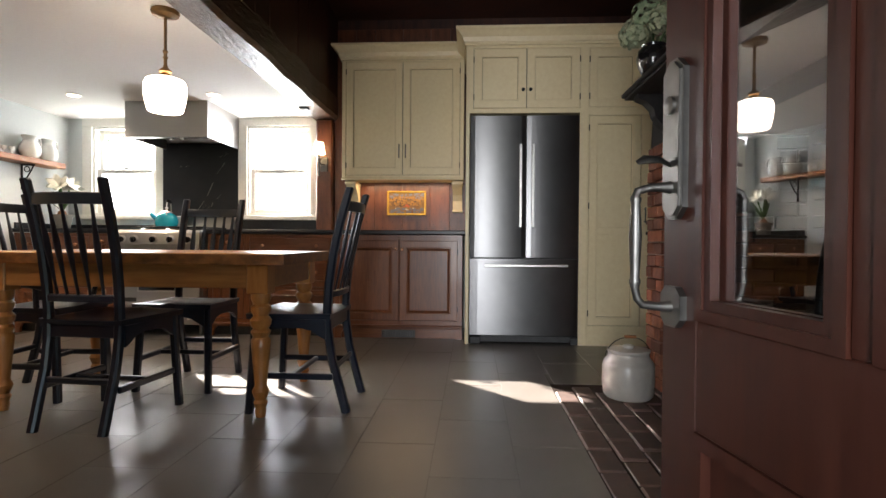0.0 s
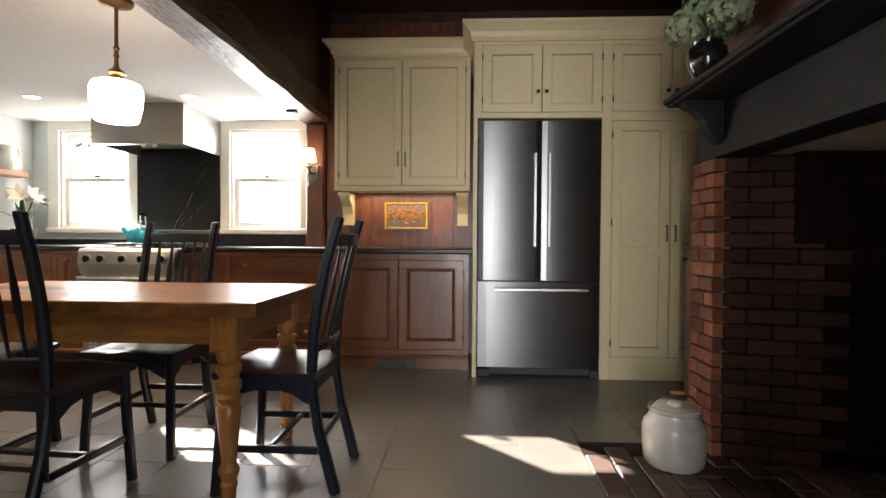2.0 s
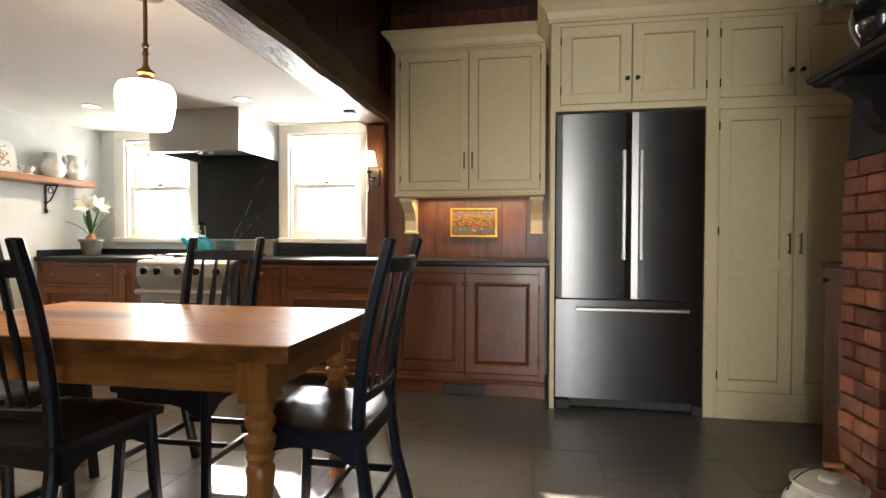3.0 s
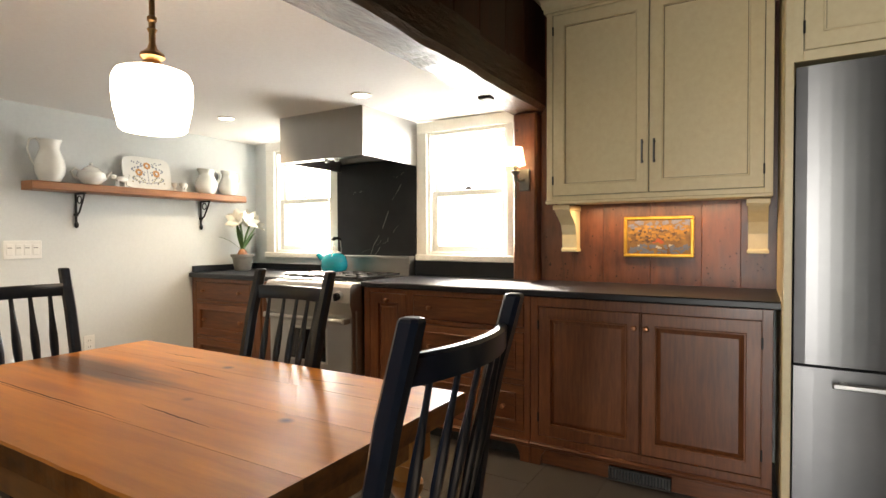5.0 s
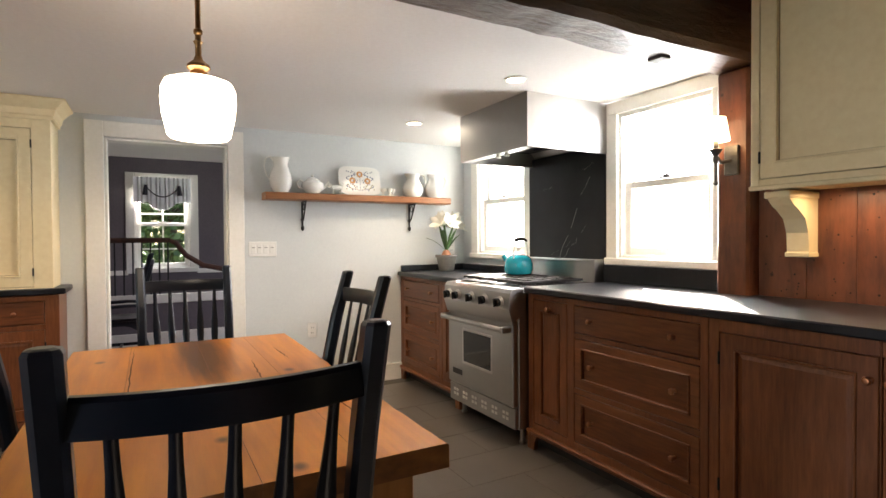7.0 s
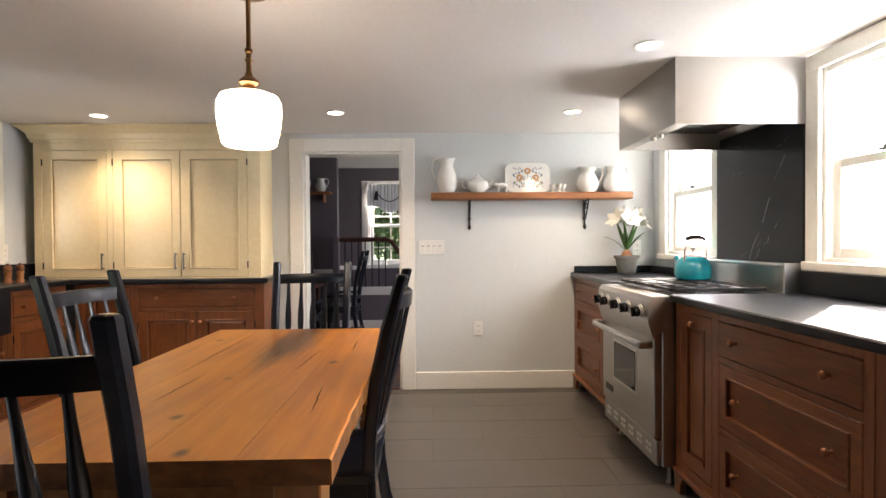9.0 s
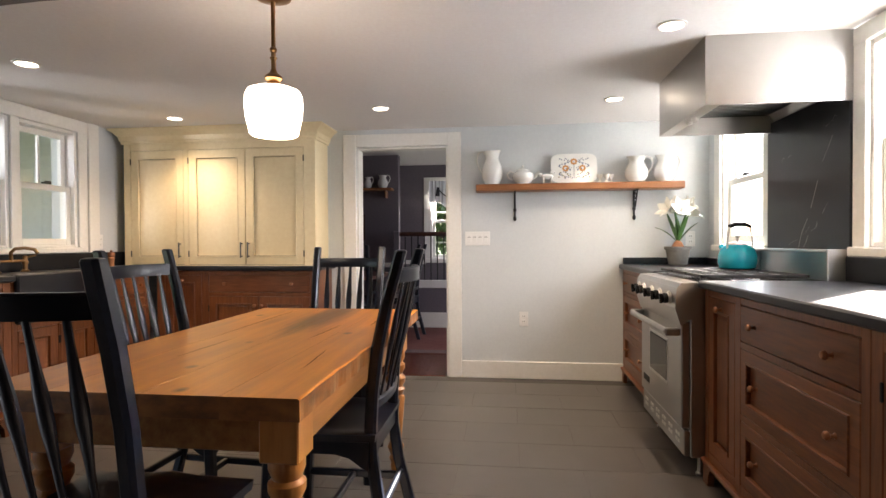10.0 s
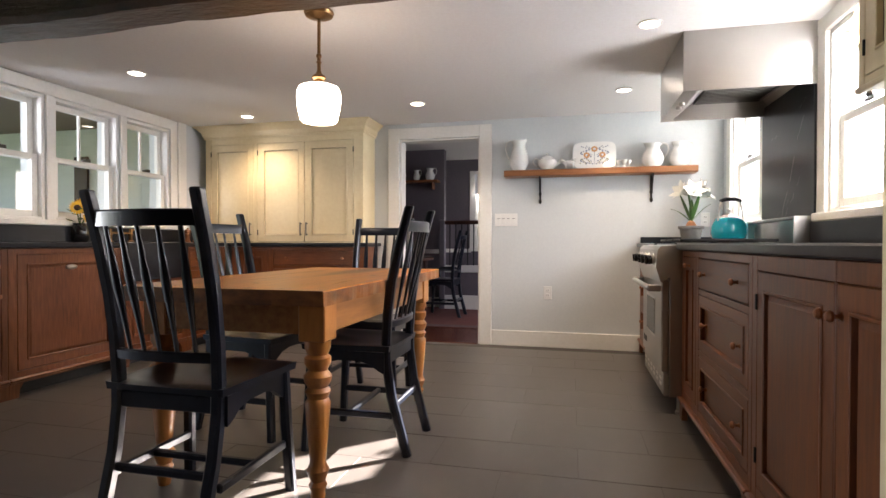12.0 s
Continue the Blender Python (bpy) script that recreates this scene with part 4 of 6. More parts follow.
# ---------- table ----------
tb = thing("dining_table", "honey-coloured old pine dining table with turned legs", "table", -.506, 3.918, -.015)
rt = random.Random(8)
edges = [-.412, -.21, .03, .225, .412]
for a, b in zip(edges, edges[1:]):
    bm = bmesh.new()
    n, top, bot = 60, [], []
    for i in range(n + 1):
        x = -.777 + 1.554 * i / n
        wob = .004 * noise.noise((x * 13, a * 5, 3)) if (a < -.40 or b > .40) else 0
        e0, e1 = a + .0001 + (wob if a < -.40 else 0), b - .0001 + (wob if b > .40 else 0)
        c0, c1 = (.005 if a < -.40 else .0004), (.005 if b > .40 else .0004)
        top.append([bm.verts.new((x, e0 + c0, .788)), bm.verts.new((x, e1 - c1, .788))])
        bot.append([bm.verts.new((x, e0, .784)), bm.verts.new((x, e1, .784)), bm.verts.new((x, e1 + (wob * .8 if b > .40 else 0), .736)), bm.verts.new((x, e0 + (wob * .8 if a < -.40 else 0), .736))])
    for i in range(n):
        t0, t1, b0, b1 = top[i], top[i + 1], bot[i], bot[i + 1]
        bm.faces.new((t0[0], t1[0], t1[1], t0[1])); bm.faces.new((b0[3], b0[2], b1[2], b1[3]))
        bm.faces.new((t0[0], b0[0], b1[0], t1[0])); bm.faces.new((t0[1], t1[1], b1[1], b0[1]))
        bm.faces.new((b0[0], b0[3], b1[3], b1[0])); bm.faces.new((b0[1], b1[1], b1[2], b0[2]))
    for t_, b_ in ((top[0], bot[0]), (top[-1], bot[-1])):
        bm.faces.new((t_[0], t_[1], b_[1], b_[2], b_[3], b_[0]))
    plank = part("plank", bm, TABLETOP, tb)
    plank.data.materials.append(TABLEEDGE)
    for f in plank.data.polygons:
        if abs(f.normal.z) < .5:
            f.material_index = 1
CRACK = mat("dark_crack", (.02, .01, .005), (.06, .025, .01), .9, scale=40)
bm = bmesh.new()
for x0, y0, ln, sl in ((-.25, -.20, .9, .0), (.25, -.12, .34, -.02), (-.1, .17, .36, -.02), (.38, .3, .26, .02), (-.35, .3, .24, .01)):
    n = 14
    for i in range(n):
        f = lambda k: Vector((x0 + ln * (k / n - .5), y0 + sl * (k / n - .5) + .006 * noise.noise((k * .7, x0 * 9, 1)), .7884))
        wd = .0022 * math.sin(math.pi * (i + .5) / n)
        a, b = f(i), f(i + 1)
        bm.faces.new([bm.verts.new(p) for p in ((a.x, a.y - wd, a.z), (b.x, b.y - wd, b.z), (b.x, b.y + wd, b.z), (a.x, a.y + wd, a.z))])
tagged(part("crack", bm, CRACK, tb, "fine dark drying cracks"), kind="stuff")
part("apron_rail", B((-.588, .588, -.364, -.341, .625, .736, .003)), TABLEAPRON, tb)
part("apron_rail", B((-.588, .588, .341, .364, .625, .736, .003)), TABLEAPRON, tb)
part("apron_rail", B((-.68, -.657, -.273, .273, .625, .736, .003)), TABLEAPRON, tb)
part("apron_rail", B((.657, .68, -.273, .273, .625, .736, .003)), TABLEAPRON, tb)
LEG = [(.022, .017), (.027, .05), (.024, .06), (.033, .085), (.026, .10), (.034, .12), (.040, .14), (.030, .16), (.028, .17), (.043, .34), (.046, .38), (.036, .395), (.046, .42), (.036, .435), (.048, .455), (.050, .475), (.034, .495), (.047, .52), (.047, .54), (.036, .55), (.046, .575), (.046, .60)]
for sx in (-1, 1):
    for sy in (-1, 1):
        bm = bmesh.new()
        lathe(bm, LEG, sx * .637, sy * .322, 0, seg=22)
        lg = part("leg", bm, TABLELEG, tb, smooth=True)
        part("leg_block", B((sx * .637 - .05, sx * .637 + .05, sy * .322 - .05, sy * .322 + .05, .60, .736, .004)), TABLELEG, lg)

# ---------- chairs ----------
def chair(arms=False):
    c = thing("dining_armchair" if arms else "dining_chair", "black painted wooden %s with a slatted back and scooped seat" % ("armchair" if arms else "dining chair"), "chair", group="chairs round the table")
    ctr = [(-.26, 0), (-.228, .12), (-.19, .26), (-.17, .40), (-.168, .50), (-.175, .62), (-.195, .77), (-.228, .92), (-.275, 1.085)]
    for s in (-1, 1):
        bm = bmesh.new()
        bars(bm, [(s * (.166 + .013 * z), y, z) for y, z in ctr], .036, .040)
        part("back_post", bm, BLACKPAINT, c)
        bm = bmesh.new()
        bars(bm, [(s * .205, .205, 0), (s * .195, .19, .25), (s * .19, .18, .455)], .036, .036)
        part("front_leg", bm, BLACKPAINT, c)
        part("side_stretcher", B((s * .192 - .010, s * .192 + .010, -.20, .19, .165, .195, .005)), BLACKPAINT, c)
        bm = bmesh.new()
        prism(bm, [(-.165, .455), (-.165, .36), (-.14, .372), (-.10, .40), (-.05, .412), (.05, .412), (.10, .40), (.14, .372), (.165, .36), (.165, .455)], s * .19 - .009, s * .19 + .009, "x")
        part("side_apron", bm, BLACKPAINT, c)
    bm = bmesh.new()
    prism(bm, [(-.175, .455), (-.175, .36), (-.15, .372), (-.10, .402), (-.04, .415), (.04, .415), (.10, .402), (.15, .372), (.175, .36), (.175, .455)], .175, .193, "y")
    part("front_apron", bm, BLACKPAINT, c)
    part("back_apron", B((-.165, .165, -.18, -.163, .40, .455, .004)), BLACKPAINT, c)
    part("front_stretcher", B((-.185, .185, -.012, .012, .168, .192, .005)), BLACKPAINT, c)
    part("back_stretcher", B((-.165, .165, -.208, -.19, .20, .228, .005)), BLACKPAINT, c)
    # scooped seat
    bm = bmesh.new()
    n = 14
    grid = []
    for i in range(n + 1):
        row = []
        for j in range(n + 1):
            u, v = i / n * 2 - 1, j / n * 2 - 1
            wx = .222 - .02 * (1 - v) * .5
            x, y = u * wx, -.19 + (v + 1) * .5 * .405 + .012 * (1 - u * u) * (v > .9)
            dip = .016 * (1 - u ** 4) * max(0, 1 - (v + .2) ** 2) - .008 * math.exp(-(u * 6) ** 2) * max(0, v)
            rim = .006 * max(0, max(abs(u), abs(v)) - .86) / .14
            row.append((bm.verts.new((x, y, .488 - dip - rim)), bm.verts.new((x * .985, y * .985, .457))))
        grid.append(row)
    for i in range(n):
        for j in range(n):
            a, b, d, e = grid[i][j], grid[i + 1][j], grid[i + 1][j + 1], grid[i][j + 1]
            bm.faces.new((a[0], b[0], d[0], e[0])); bm.faces.new((e[1], d[1], b[1], a[1]))
    for k in range(n):
        for a, b in ((grid[k][0], grid[k + 1][0]), (grid[k + 1][n], grid[k][n]), (grid[0][k + 1], grid[0][k]), (grid[n][k], grid[n][k + 1])):
            bm.faces.new((a[0], a[1], b[1], b[0]))
    part("seat", bm, BLACKPAINT, c, smooth=True)
    # curved rails
    def rail(name, z, hgt, yb, bow):
        bm = bmesh.new()
        rings = []
        for i in range(11):
            u = i / 5 - 1
            x, y = u * .177, yb - bow * (1 - u * u)
            rings.append([bm.verts.new(p) for p in ((x, y + .009, z - hgt / 2), (x, y - .009, z - hgt / 2), (x, y - .012, z + hgt / 2 - .006), (x, y - .006, z + hgt / 2), (x, y + .006, z + hgt / 2), (x, y + .010, z + hgt / 2 - .006))])
        for a, b in zip(rings, rings[1:]):
            for k in range(6):
                bm.faces.new((a[k], a[(k + 1) % 6], b[(k + 1) % 6], b[k]))
        bm.faces.new(rings[0]); bm.faces.new(rings[-1][::-1])
        part(name, bm, BLACKPAINT, c, smooth=True)
    rail("top_rail", 1.005, .05, -.25, .04)
    rail("lower_rail", .575, .032, -.175, .022)
    for i in range(5):
        u = (i - 2) / 2 * .72
        bo = 1 - u * u
        a, b = Vector((u * .155, -.175 - .022 * bo, .58)), Vector((u * .172, -.25 - .04 * bo, .985))
        bm = bmesh.new()
        pts, rad = [], []
        for q in range(9):
            f = q / 8
            pts.append(a.lerp(b, f)); rad.append(.0075 + .0085 * math.exp(-((f - .55) / .22) ** 2))
        tube(bm, pts, rad, 8, .62)
        part("spindle", bm, BLACKPAINT, c, smooth=True)
    if arms:
        for s in (-1, 1):
            bm = bmesh.new()
            tube(bm, [(s * .19, -.17, .60), (s * .225, -.05, .605), (s * .235, .08, .60), (s * .23, .15, .585)], [.016, .018, .02, .017], 8, .7)
            part("arm", bm, BLACKPAINT, c, smooth=True)
            bm = bmesh.new()
            tube(bm, [(s * .21, .10, .48), (s * .228, .11, .59)], .014, 8)
            part("arm_support", bm, BLACKPAINT, c, smooth=True)
    return c


first = chair()
first.matrix_world = pose(-.575, 3.567, 0, 0, 0, -4)
copy_thing(first, pose(.258, 3.868, 0, 0, 0, 90) @ Matrix.Diagonal((1.08, 1, 1, 1)))
copy_thing(first, pose(-.511, 4.162, 0, 0, 0, 180))
west = chair(True)
west.matrix_world = pose(-1.19, 3.928, 0, 0, 0, -88)

# ---------- lamps ----------
pd = thing("pendant_lamp", "schoolhouse pendant lamp with lit milk-glass shade and brass stem", "pendant lamp", -.524, 3.916, 0)
bm = bmesh.new(); lathe(bm, [(.068, 2.057), (.072, 2.048), (.066, 2.033), (.03, 2.024), (.014, 2.018)], seg=28)
part("canopy", bm, BRASS, pd, "aged brass canopy", smooth=True)
bm = bmesh.new(); lathe(bm, [(.008, 2.023), (.008, 1.85), (.013, 1.845), (.013, 1.835), (.009, 1.83), (.009, 1.815), (.014, 1.81), (.009, 1.80), (.009, 1.77), (.014, 1.755), (.032, 1.74), (.034, 1.73), (.022, 1.72), (.03, 1.71), (.03, 1.692)], seg=18)
part("stem", bm, BRASS, pd, "turned aged brass stem", smooth=True)
bm = bmesh.new(); lathe(bm, [(.03, 1.696), (.072, 1.694), (.095, 1.685), (.104, 1.665), (.106, 1.63), (.102, 1.585), (.094, 1.55), (.089, 1.526), (.082, 1.519), (0, 1.516)], seg=32)
shade = part("shade", bm, BULB, pd, "lit white milk-glass shade", smooth=True)
for lx, ly in DOWNLIGHTS:
    dl = thing("downlight", "recessed round ceiling light, lit, with white trim", "ceiling light", lx, ly, ZC, group="recessed ceiling lights")
    bm = bmesh.new(); lathe(bm, [(.062, -.0005), (.064, -.006), (.052, -.008), (.048, -.003), (.048, -.0005)], seg=28)
    part("trim_ring", bm, WHITE, dl, smooth=True)
    bm = bmesh.new(); lathe(bm, [(.047, -.001), (.047, -.004), (0, -.0045)], seg=24)
    part("lens", bm, LENS, dl)

sc = thing("wall_sconce", "pewter wall sconce with a lit cream fabric shade", "wall lamp", -.31, 6.228, 1.575)
part("backplate", B((-.035, .035, -.016, 0, -.07, .07, .004)), PEWTER, sc)
bm = bmesh.new()
tube(bm, [(0, -.01, 0), (-.02, -.06, -.01), (-.03, -.085, .02)], .009)
lathe(bm, [(.006, -.12), (.013, -.11), (.007, -.10), (.007, -.02), (.014, 0), (.01, .02), (.028, .045), (.03, .05), (.012, .056), (.012, .10)], -.03, -.085, 0, seg=14)
part("arm", bm, PEWTER, sc, smooth=True)
bm = bmesh.new(); lathe(bm, [(.062, .09), (.044, .20), (.0425, .20), (.0605, .09)], -.03, -.085, 0, seg=24)
part("shade", bm, SHADE, sc, "lit cream fabric shade", smooth=True)

# ---------- fireplace ----------
FX, FY0, FY1, OPEN0, OPEN1 = 2.188, 2.30, 4.395, 2.62, 4.14
bm = bmesh.new()
box(bm, FX + .03, XE, OPEN1 + .03, FY1, 0, 1.405, 0)
box(bm, FX + .03, XE, FY0, OPEN0 - .03, 0, 1.405, 0)
box(bm, FX + .05, XE, FY0, FY1, 1.405, ZH, 0)
chim = solid("fireplace", bm, MORTAR, "old red brick fireplace with black timber lintel and sooty firebox", "fireplace", kind="structure")
bk = mesh_of("brick", B((-.098, .098, -.05, 0, -.0315, .0315, .004)), BRICK)
hk = mesh_of("brick", B((-.046, .046, -.05, 0, -.0315, .0315, .004)), BRICK)
sk_ = mesh_of("brick", B((-.098, .098, -.05, 0, -.0315, .0315, .004)), SOOT)
sm_ = mesh_of("brick", B((-.098, .098, -.05, 0, -.0315, .0315, .004)), SHADED_BRICK)
smh = mesh_of("brick", B((-.046, .046, -.05, 0, -.0315, .0315, .004)), SHADED_BRICK)
rb = random.Random(2)


def lay(me, m):
    ob = new("brick", me); ob.parent = chim
    ob.matrix_world = m @ pose(rb.uniform(-.002, .002), rb.uniform(-.004, .003), rb.uniform(-.002, .002), rb.uniform(-.6, .6), 0, rb.uniform(-.6, .6))


rows = 20
for r in range(rows):
    z = .04 + r * .0695
    for p0, p1 in ((OPEN1, FY1), (FY0, OPEN0)):
        # front of the pier faces -x
        y, span = p0, p1 - p0
        for share in ((.62, .38) if r % 2 else (.38, .62)):
            w = span * share
            lay(bk, pose(FX + .03, y + w / 2, z, 0, 0, -90) @ Matrix.Diagonal(((w - .009) / .196, 1, 1, 1)))
            y += w
    # far cheek of the firebox, splayed; its near bricks carry shade in their colour
    for c in range(4):
        u = .0 + c * .203 + (.1 if r % 2 else 0)
        lay(sm_ if c < 2 else sk_, pose(FX + .035, OPEN1 + .025, z, 0, 0, -14) @ pose(u + .1, .03, 0))
    if r % 2:
        lay(smh, pose(FX + .035, OPEN1 + .025, z, 0, 0, -14) @ pose(.049, .03, 0))
    for c in range(6):
        y = OPEN0 + .05 + c * .206 + (.1 if r % 2 else 0)
        if y < OPEN1 - .1:
            lay(sk_, pose(FX + .68, y, z, 0, 0, -90))
bm = bmesh.new(); box(bm, .03, .9, .0, .04, 0, 1.40, 0, m=pose(FX + .035, OPEN1 + .025, 0, 0, 0, -14))
S("firebox_lining", bm, SOOT, "soot-black mortar of the firebox cheek", "wall")
S("firebox_wall", B((XE - .10, XE - .005, OPEN0, OPEN1, 0, 1.405, 0), (FX + .3, XE - .1, OPEN1 - .12, OPEN1 + .03, 1.0, 1.405, 0)), SOOT, "soot-black firebox back", "wall")
bm = bmesh.new()
prism(bm, [(FX + .0, 1.40), (FX + .05, 1.395), (FX + .16, 1.395), (FX + .16, 1.64), (FX + .01, 1.64)], FY0, FY1 + .004, "y")
solid("fireplace_lintel", bm, MANTEL, "black painted timber lintel over the fireplace", "lintel", kind="structure")
mt = thing("mantel_shelf", "black wooden mantel shelf on curved brackets", "mantel", FX, 3.215, -.012)
part("shelf", B((-.215, .10, -1.0, 1.055, 1.675, 1.70, .006), (-.20, .05, -.985, 1.04, 1.66, 1.676, .004)), MANTEL, mt)
for by in (.93, -.88):
    bm = bmesh.new()
    prism(bm, [(.0, 1.66), (-.17, 1.66), (-.165, 1.635), (-.12, 1.615), (-.085, 1.58), (-.075, 1.54), (-.045, 1.50), (-.015, 1.475), (.0, 1.47)], by - .04, by + .04, "y")
    part("bracket", bm, MANTEL, mt)
S("wall_chimney_breast", B((FX + .02, FX + .05, FY0, FY1, 1.70, ZH, 0)), DARKBOARD, "dark brown boards above the mantel", "wall")

# hearth of worn bricks
hearth = thing("hearth", "worn dark red brick hearth let into the tile floor", "hearth", 0, 0, 0, kind="structure")
part("bed", B((1.585, XE - .1, 2.30, 4.30, -.05, -.001, 0)), SOOT, hearth)
pv = mesh_of("brick", B((-.052, .052, -.101, .101, -.03, .0, .007)), PAVER)
for c in range(12):
    for r in range(11):
        y = 2.36 + r * .208 + (.104 if c % 2 else 0)
        if y < 4.22:
            ob = new("brick", pv); ob.parent = hearth
            ob.matrix_world = pose(1.64 + c * .110, y, .006 + rb.uniform(-.003, .004), rb.uniform(-.7, .7), rb.uniform(-1, 1), rb.uniform(-1.2, 1.2))
lb = B((-.1, .1, -.048, .048, 0, .062, .005))
l1 = solid("loose_brick", lb, BRICK, "loose red brick lying on the hearth", "brick", at=pose(2.34, 3.12, .01, 0, 0, 12), group="loose bricks")
for m in (pose(2.36, 3.14, .073, 0, 0, 5), pose(2.36, 2.98, .01, 0, 0, 80)):
    copy_thing(l1, m)

ck = thing("stoneware_crock", "grey glazed stoneware crock with lid and wire bail", "crock", 1.965, 4.045, .010)
bm = bmesh.new(); lathe(bm, [(.115, 0), (.128, .015), (.135, .08), (.135, .165), (.128, .19), (.108, .215), (.104, .235), (.112, .245), (.112, .255), (.098, .256), (.095, .24)], seg=36)
part("body", bm, STONEWARE, ck, smooth=True)
bm = bmesh.new(); lathe(bm, [(.096, .245), (.096, .256), (.06, .26), (.03, .262), (.028, .275), (.018, .28), (0, .281)], seg=28)
part("lid", bm, STONEWARE, ck, "flat stoneware lid", smooth=True)
bm = bmesh.new(); tube(bm, [(-.118 * math.cos(a), .02 - .05 * math.sin(a), .21 + .115 * math.sin(a)) for a in [math.pi * i / 14 for i in range(15)]], .0025, 6)
part("bail", bm, IRON, ck, "thin wire bail handle", smooth=True)
bm = bmesh.new(); tube(bm, [(-.03, -.03, .326), (.03, -.03, .326)], [.009, .009], 10)
part("grip", bm, SHELFWOOD, ck, "small wooden grip", smooth=True)

lc = thing("low_cupboard", "low reddish-brown wooden cupboard beside the chimney", "cupboard", 2.305, 4.40, 0)
part("body", B((0, .55, 0, .40, .0, .96, .004)), OLDBOARD, lc)
part("top", B((-.012, .55, -.0, .415, .96, .985, .005)), DARKBOARD, lc)
bm = bmesh.new(); lathe(bm, [(.006, 0), (.005, .01), (.011, .016), (.011, .022), (0, .026)], seg=12, m=pose(0, .37, .90, 0, -90, 0))
part("knob", bm, IRON, lc, smooth=True)

vs_ = thing("flower_vase", "black glazed vase of dried green hydrangea heads", "vase", 2.05, 3.965, 1.688)
bm = bmesh.new(); lathe(bm, [(.038, 0), (.05, .01), (.075, .06), (.083, .10), (.075, .14), (.06, .155), (.064, .168), (.058, .168), (.05, .15)], seg=28)
part("pot", bm, BLACKGLAZE, vs_, "black glazed pot", smooth=True)
for hx, hy, hz, hr in ((-.07, .06, .25, .085), (.05, -.09, .27, .09), (-.04, -.05, .30, .085), (.07, .07, .26, .08), (-.10, -.03, .21, .06), (.0, -.17, .23, .075)):
    bm = bmesh.new()
    for i in range(150):
        u, a = rb.uniform(-.6, 1), rb.uniform(0, 6.283)
        s = math.sqrt(max(0, 1 - u * u)); rr = hr * rb.uniform(.86, 1.06)
        c = Vector((s * math.cos(a), s * math.sin(a), u)) * rr + Vector((hx, hy, hz))
        nrm = (c - Vector((hx, hy, hz))).normalized()
        t = nrm.orthogonal().normalized(); q = nrm.cross(t)
        for k in range(4):
            w = .013 * rb.uniform(.8, 1.2); an = k * 1.571 + a
            d1 = t * math.cos(an) + q * math.sin(an); d2 = t * math.cos(an + .8) + q * math.sin(an + .8); d3 = t * math.cos(an - .8) + q * math.sin(an - .8)
            bm.faces.new([bm.verts.new(p) for p in (c, c + d3 * w * .8 + nrm * .003, c + d1 * w * 1.2, c + d2 * w * .8 + nrm * .003)])
    part("flower_head", bm, HYDRANGEA, vs_, "dried blue-green hydrangea head")
bm = bmesh.new()
for hx, hy, hz in ((-.05, .04, .22), (.04, -.07, .22), (0, 0, .25)):
    tube(bm, [(0, 0, .10), (hx * .5, hy * .5, .17), (hx, hy, hz)], .004, 6)
part("stem", bm, LEAF, vs_)

# ---------- entrance door, standing open ----------
ed = thing("entrance_door", "brown painted glazed entrance door standing open, with pewter handle set", "door", 1.618, 1.312, -.045, 99)
W, T, Z1 = .787, .044, 2.05
# local: hinge at x=0, latch edge at x=W, room face at +y
part("stile", B((0, .11, 0, T, .053, Z1, .003)), DOORWOOD, ed)
part("stile", B((W - .102, W, 0, T, .053, Z1, .003)), DOORWOOD, ed)
for z0, z1 in ((.053, .27), (.585, .757), (1.94, Z1)):
    part("rail", B((.11, W - .102, .0005, T - .0005, z0, z1, .002)), DOORWOOD, ed)
COLS = [(.11, .3825), (.4125, .685)]
part("mullion", B((.3825, .4125, .0008, T - .0008, .27, .585, .002), (.3825, .4125, .0008, T - .0008, .757, 1.94, .002)), DOORWOOD, ed)
for a, b in COLS:
    g = part("pane", B((a + .01, b - .01, .02, .024, .767, 1.93, 0)), DOORGLASS, ed); g.visible_shadow = False
    part("panel", B((a, b, .012, T - .012, .27, .585, .004)), DOORWOOD, ed)
    for y0, y1, s_ in ((T - .020, T + .004, 1), (-.004, .020, -1)):
        part("moulding", ring(a, b, .27, .585, .022, y0, y1), DOORWOOD, ed)
        part("glazing_bead", ring(a, b, .757, 1.94, .018, y0, y1), DOORWOOD, ed)
        part("inner_bead", ring(a + .0175, b - .0175, .7745, 1.9225, .016, y0 + (.003 if s_ > 0 else .004), y1 - (.004 if s_ > 0 else .003)), DOORWOOD, ed)
HX = W - .045
bm = bmesh.new()
o8 = lambda w, h, c: [(-w, -h + c), (-w + c, -h), (w - c, -h), (w, -h + c), (w, h - c), (w - c, h), (-w + c, h), (-w, h - c)]
prism(bm, o8(.030, .13, .018), T, T + .010, "y", m=pose(HX, 0, 1.045))
prism(bm, o8(.024, .124, .015), T + .010, T + .014, "y", m=pose(HX, 0, 1.045))
hs = part("escutcheon", bm, PEWTER, ed, "pewter lock plate")
bm = bmesh.new(); lathe(bm, [(.015, 0), (.015, .005), (.007, .007)], seg=18, m=pose(HX, T + .014, 1.10, -90, 0, 0))
part("keyhole_ring", bm, PEWTER, hs, smooth=True)
bm = bmesh.new(); tube(bm, [(HX, T + .012, 1.003), (HX, T + .032, 1.012), (HX, T + .055, 1.012), (HX, T + .07, 1.006)], [.006, .009, .011, .005], 10, .3)
part("thumb_latch", bm, PEWTER, hs, "curved thumb latch", smooth=True)
o = T + .012
bm = bmesh.new()
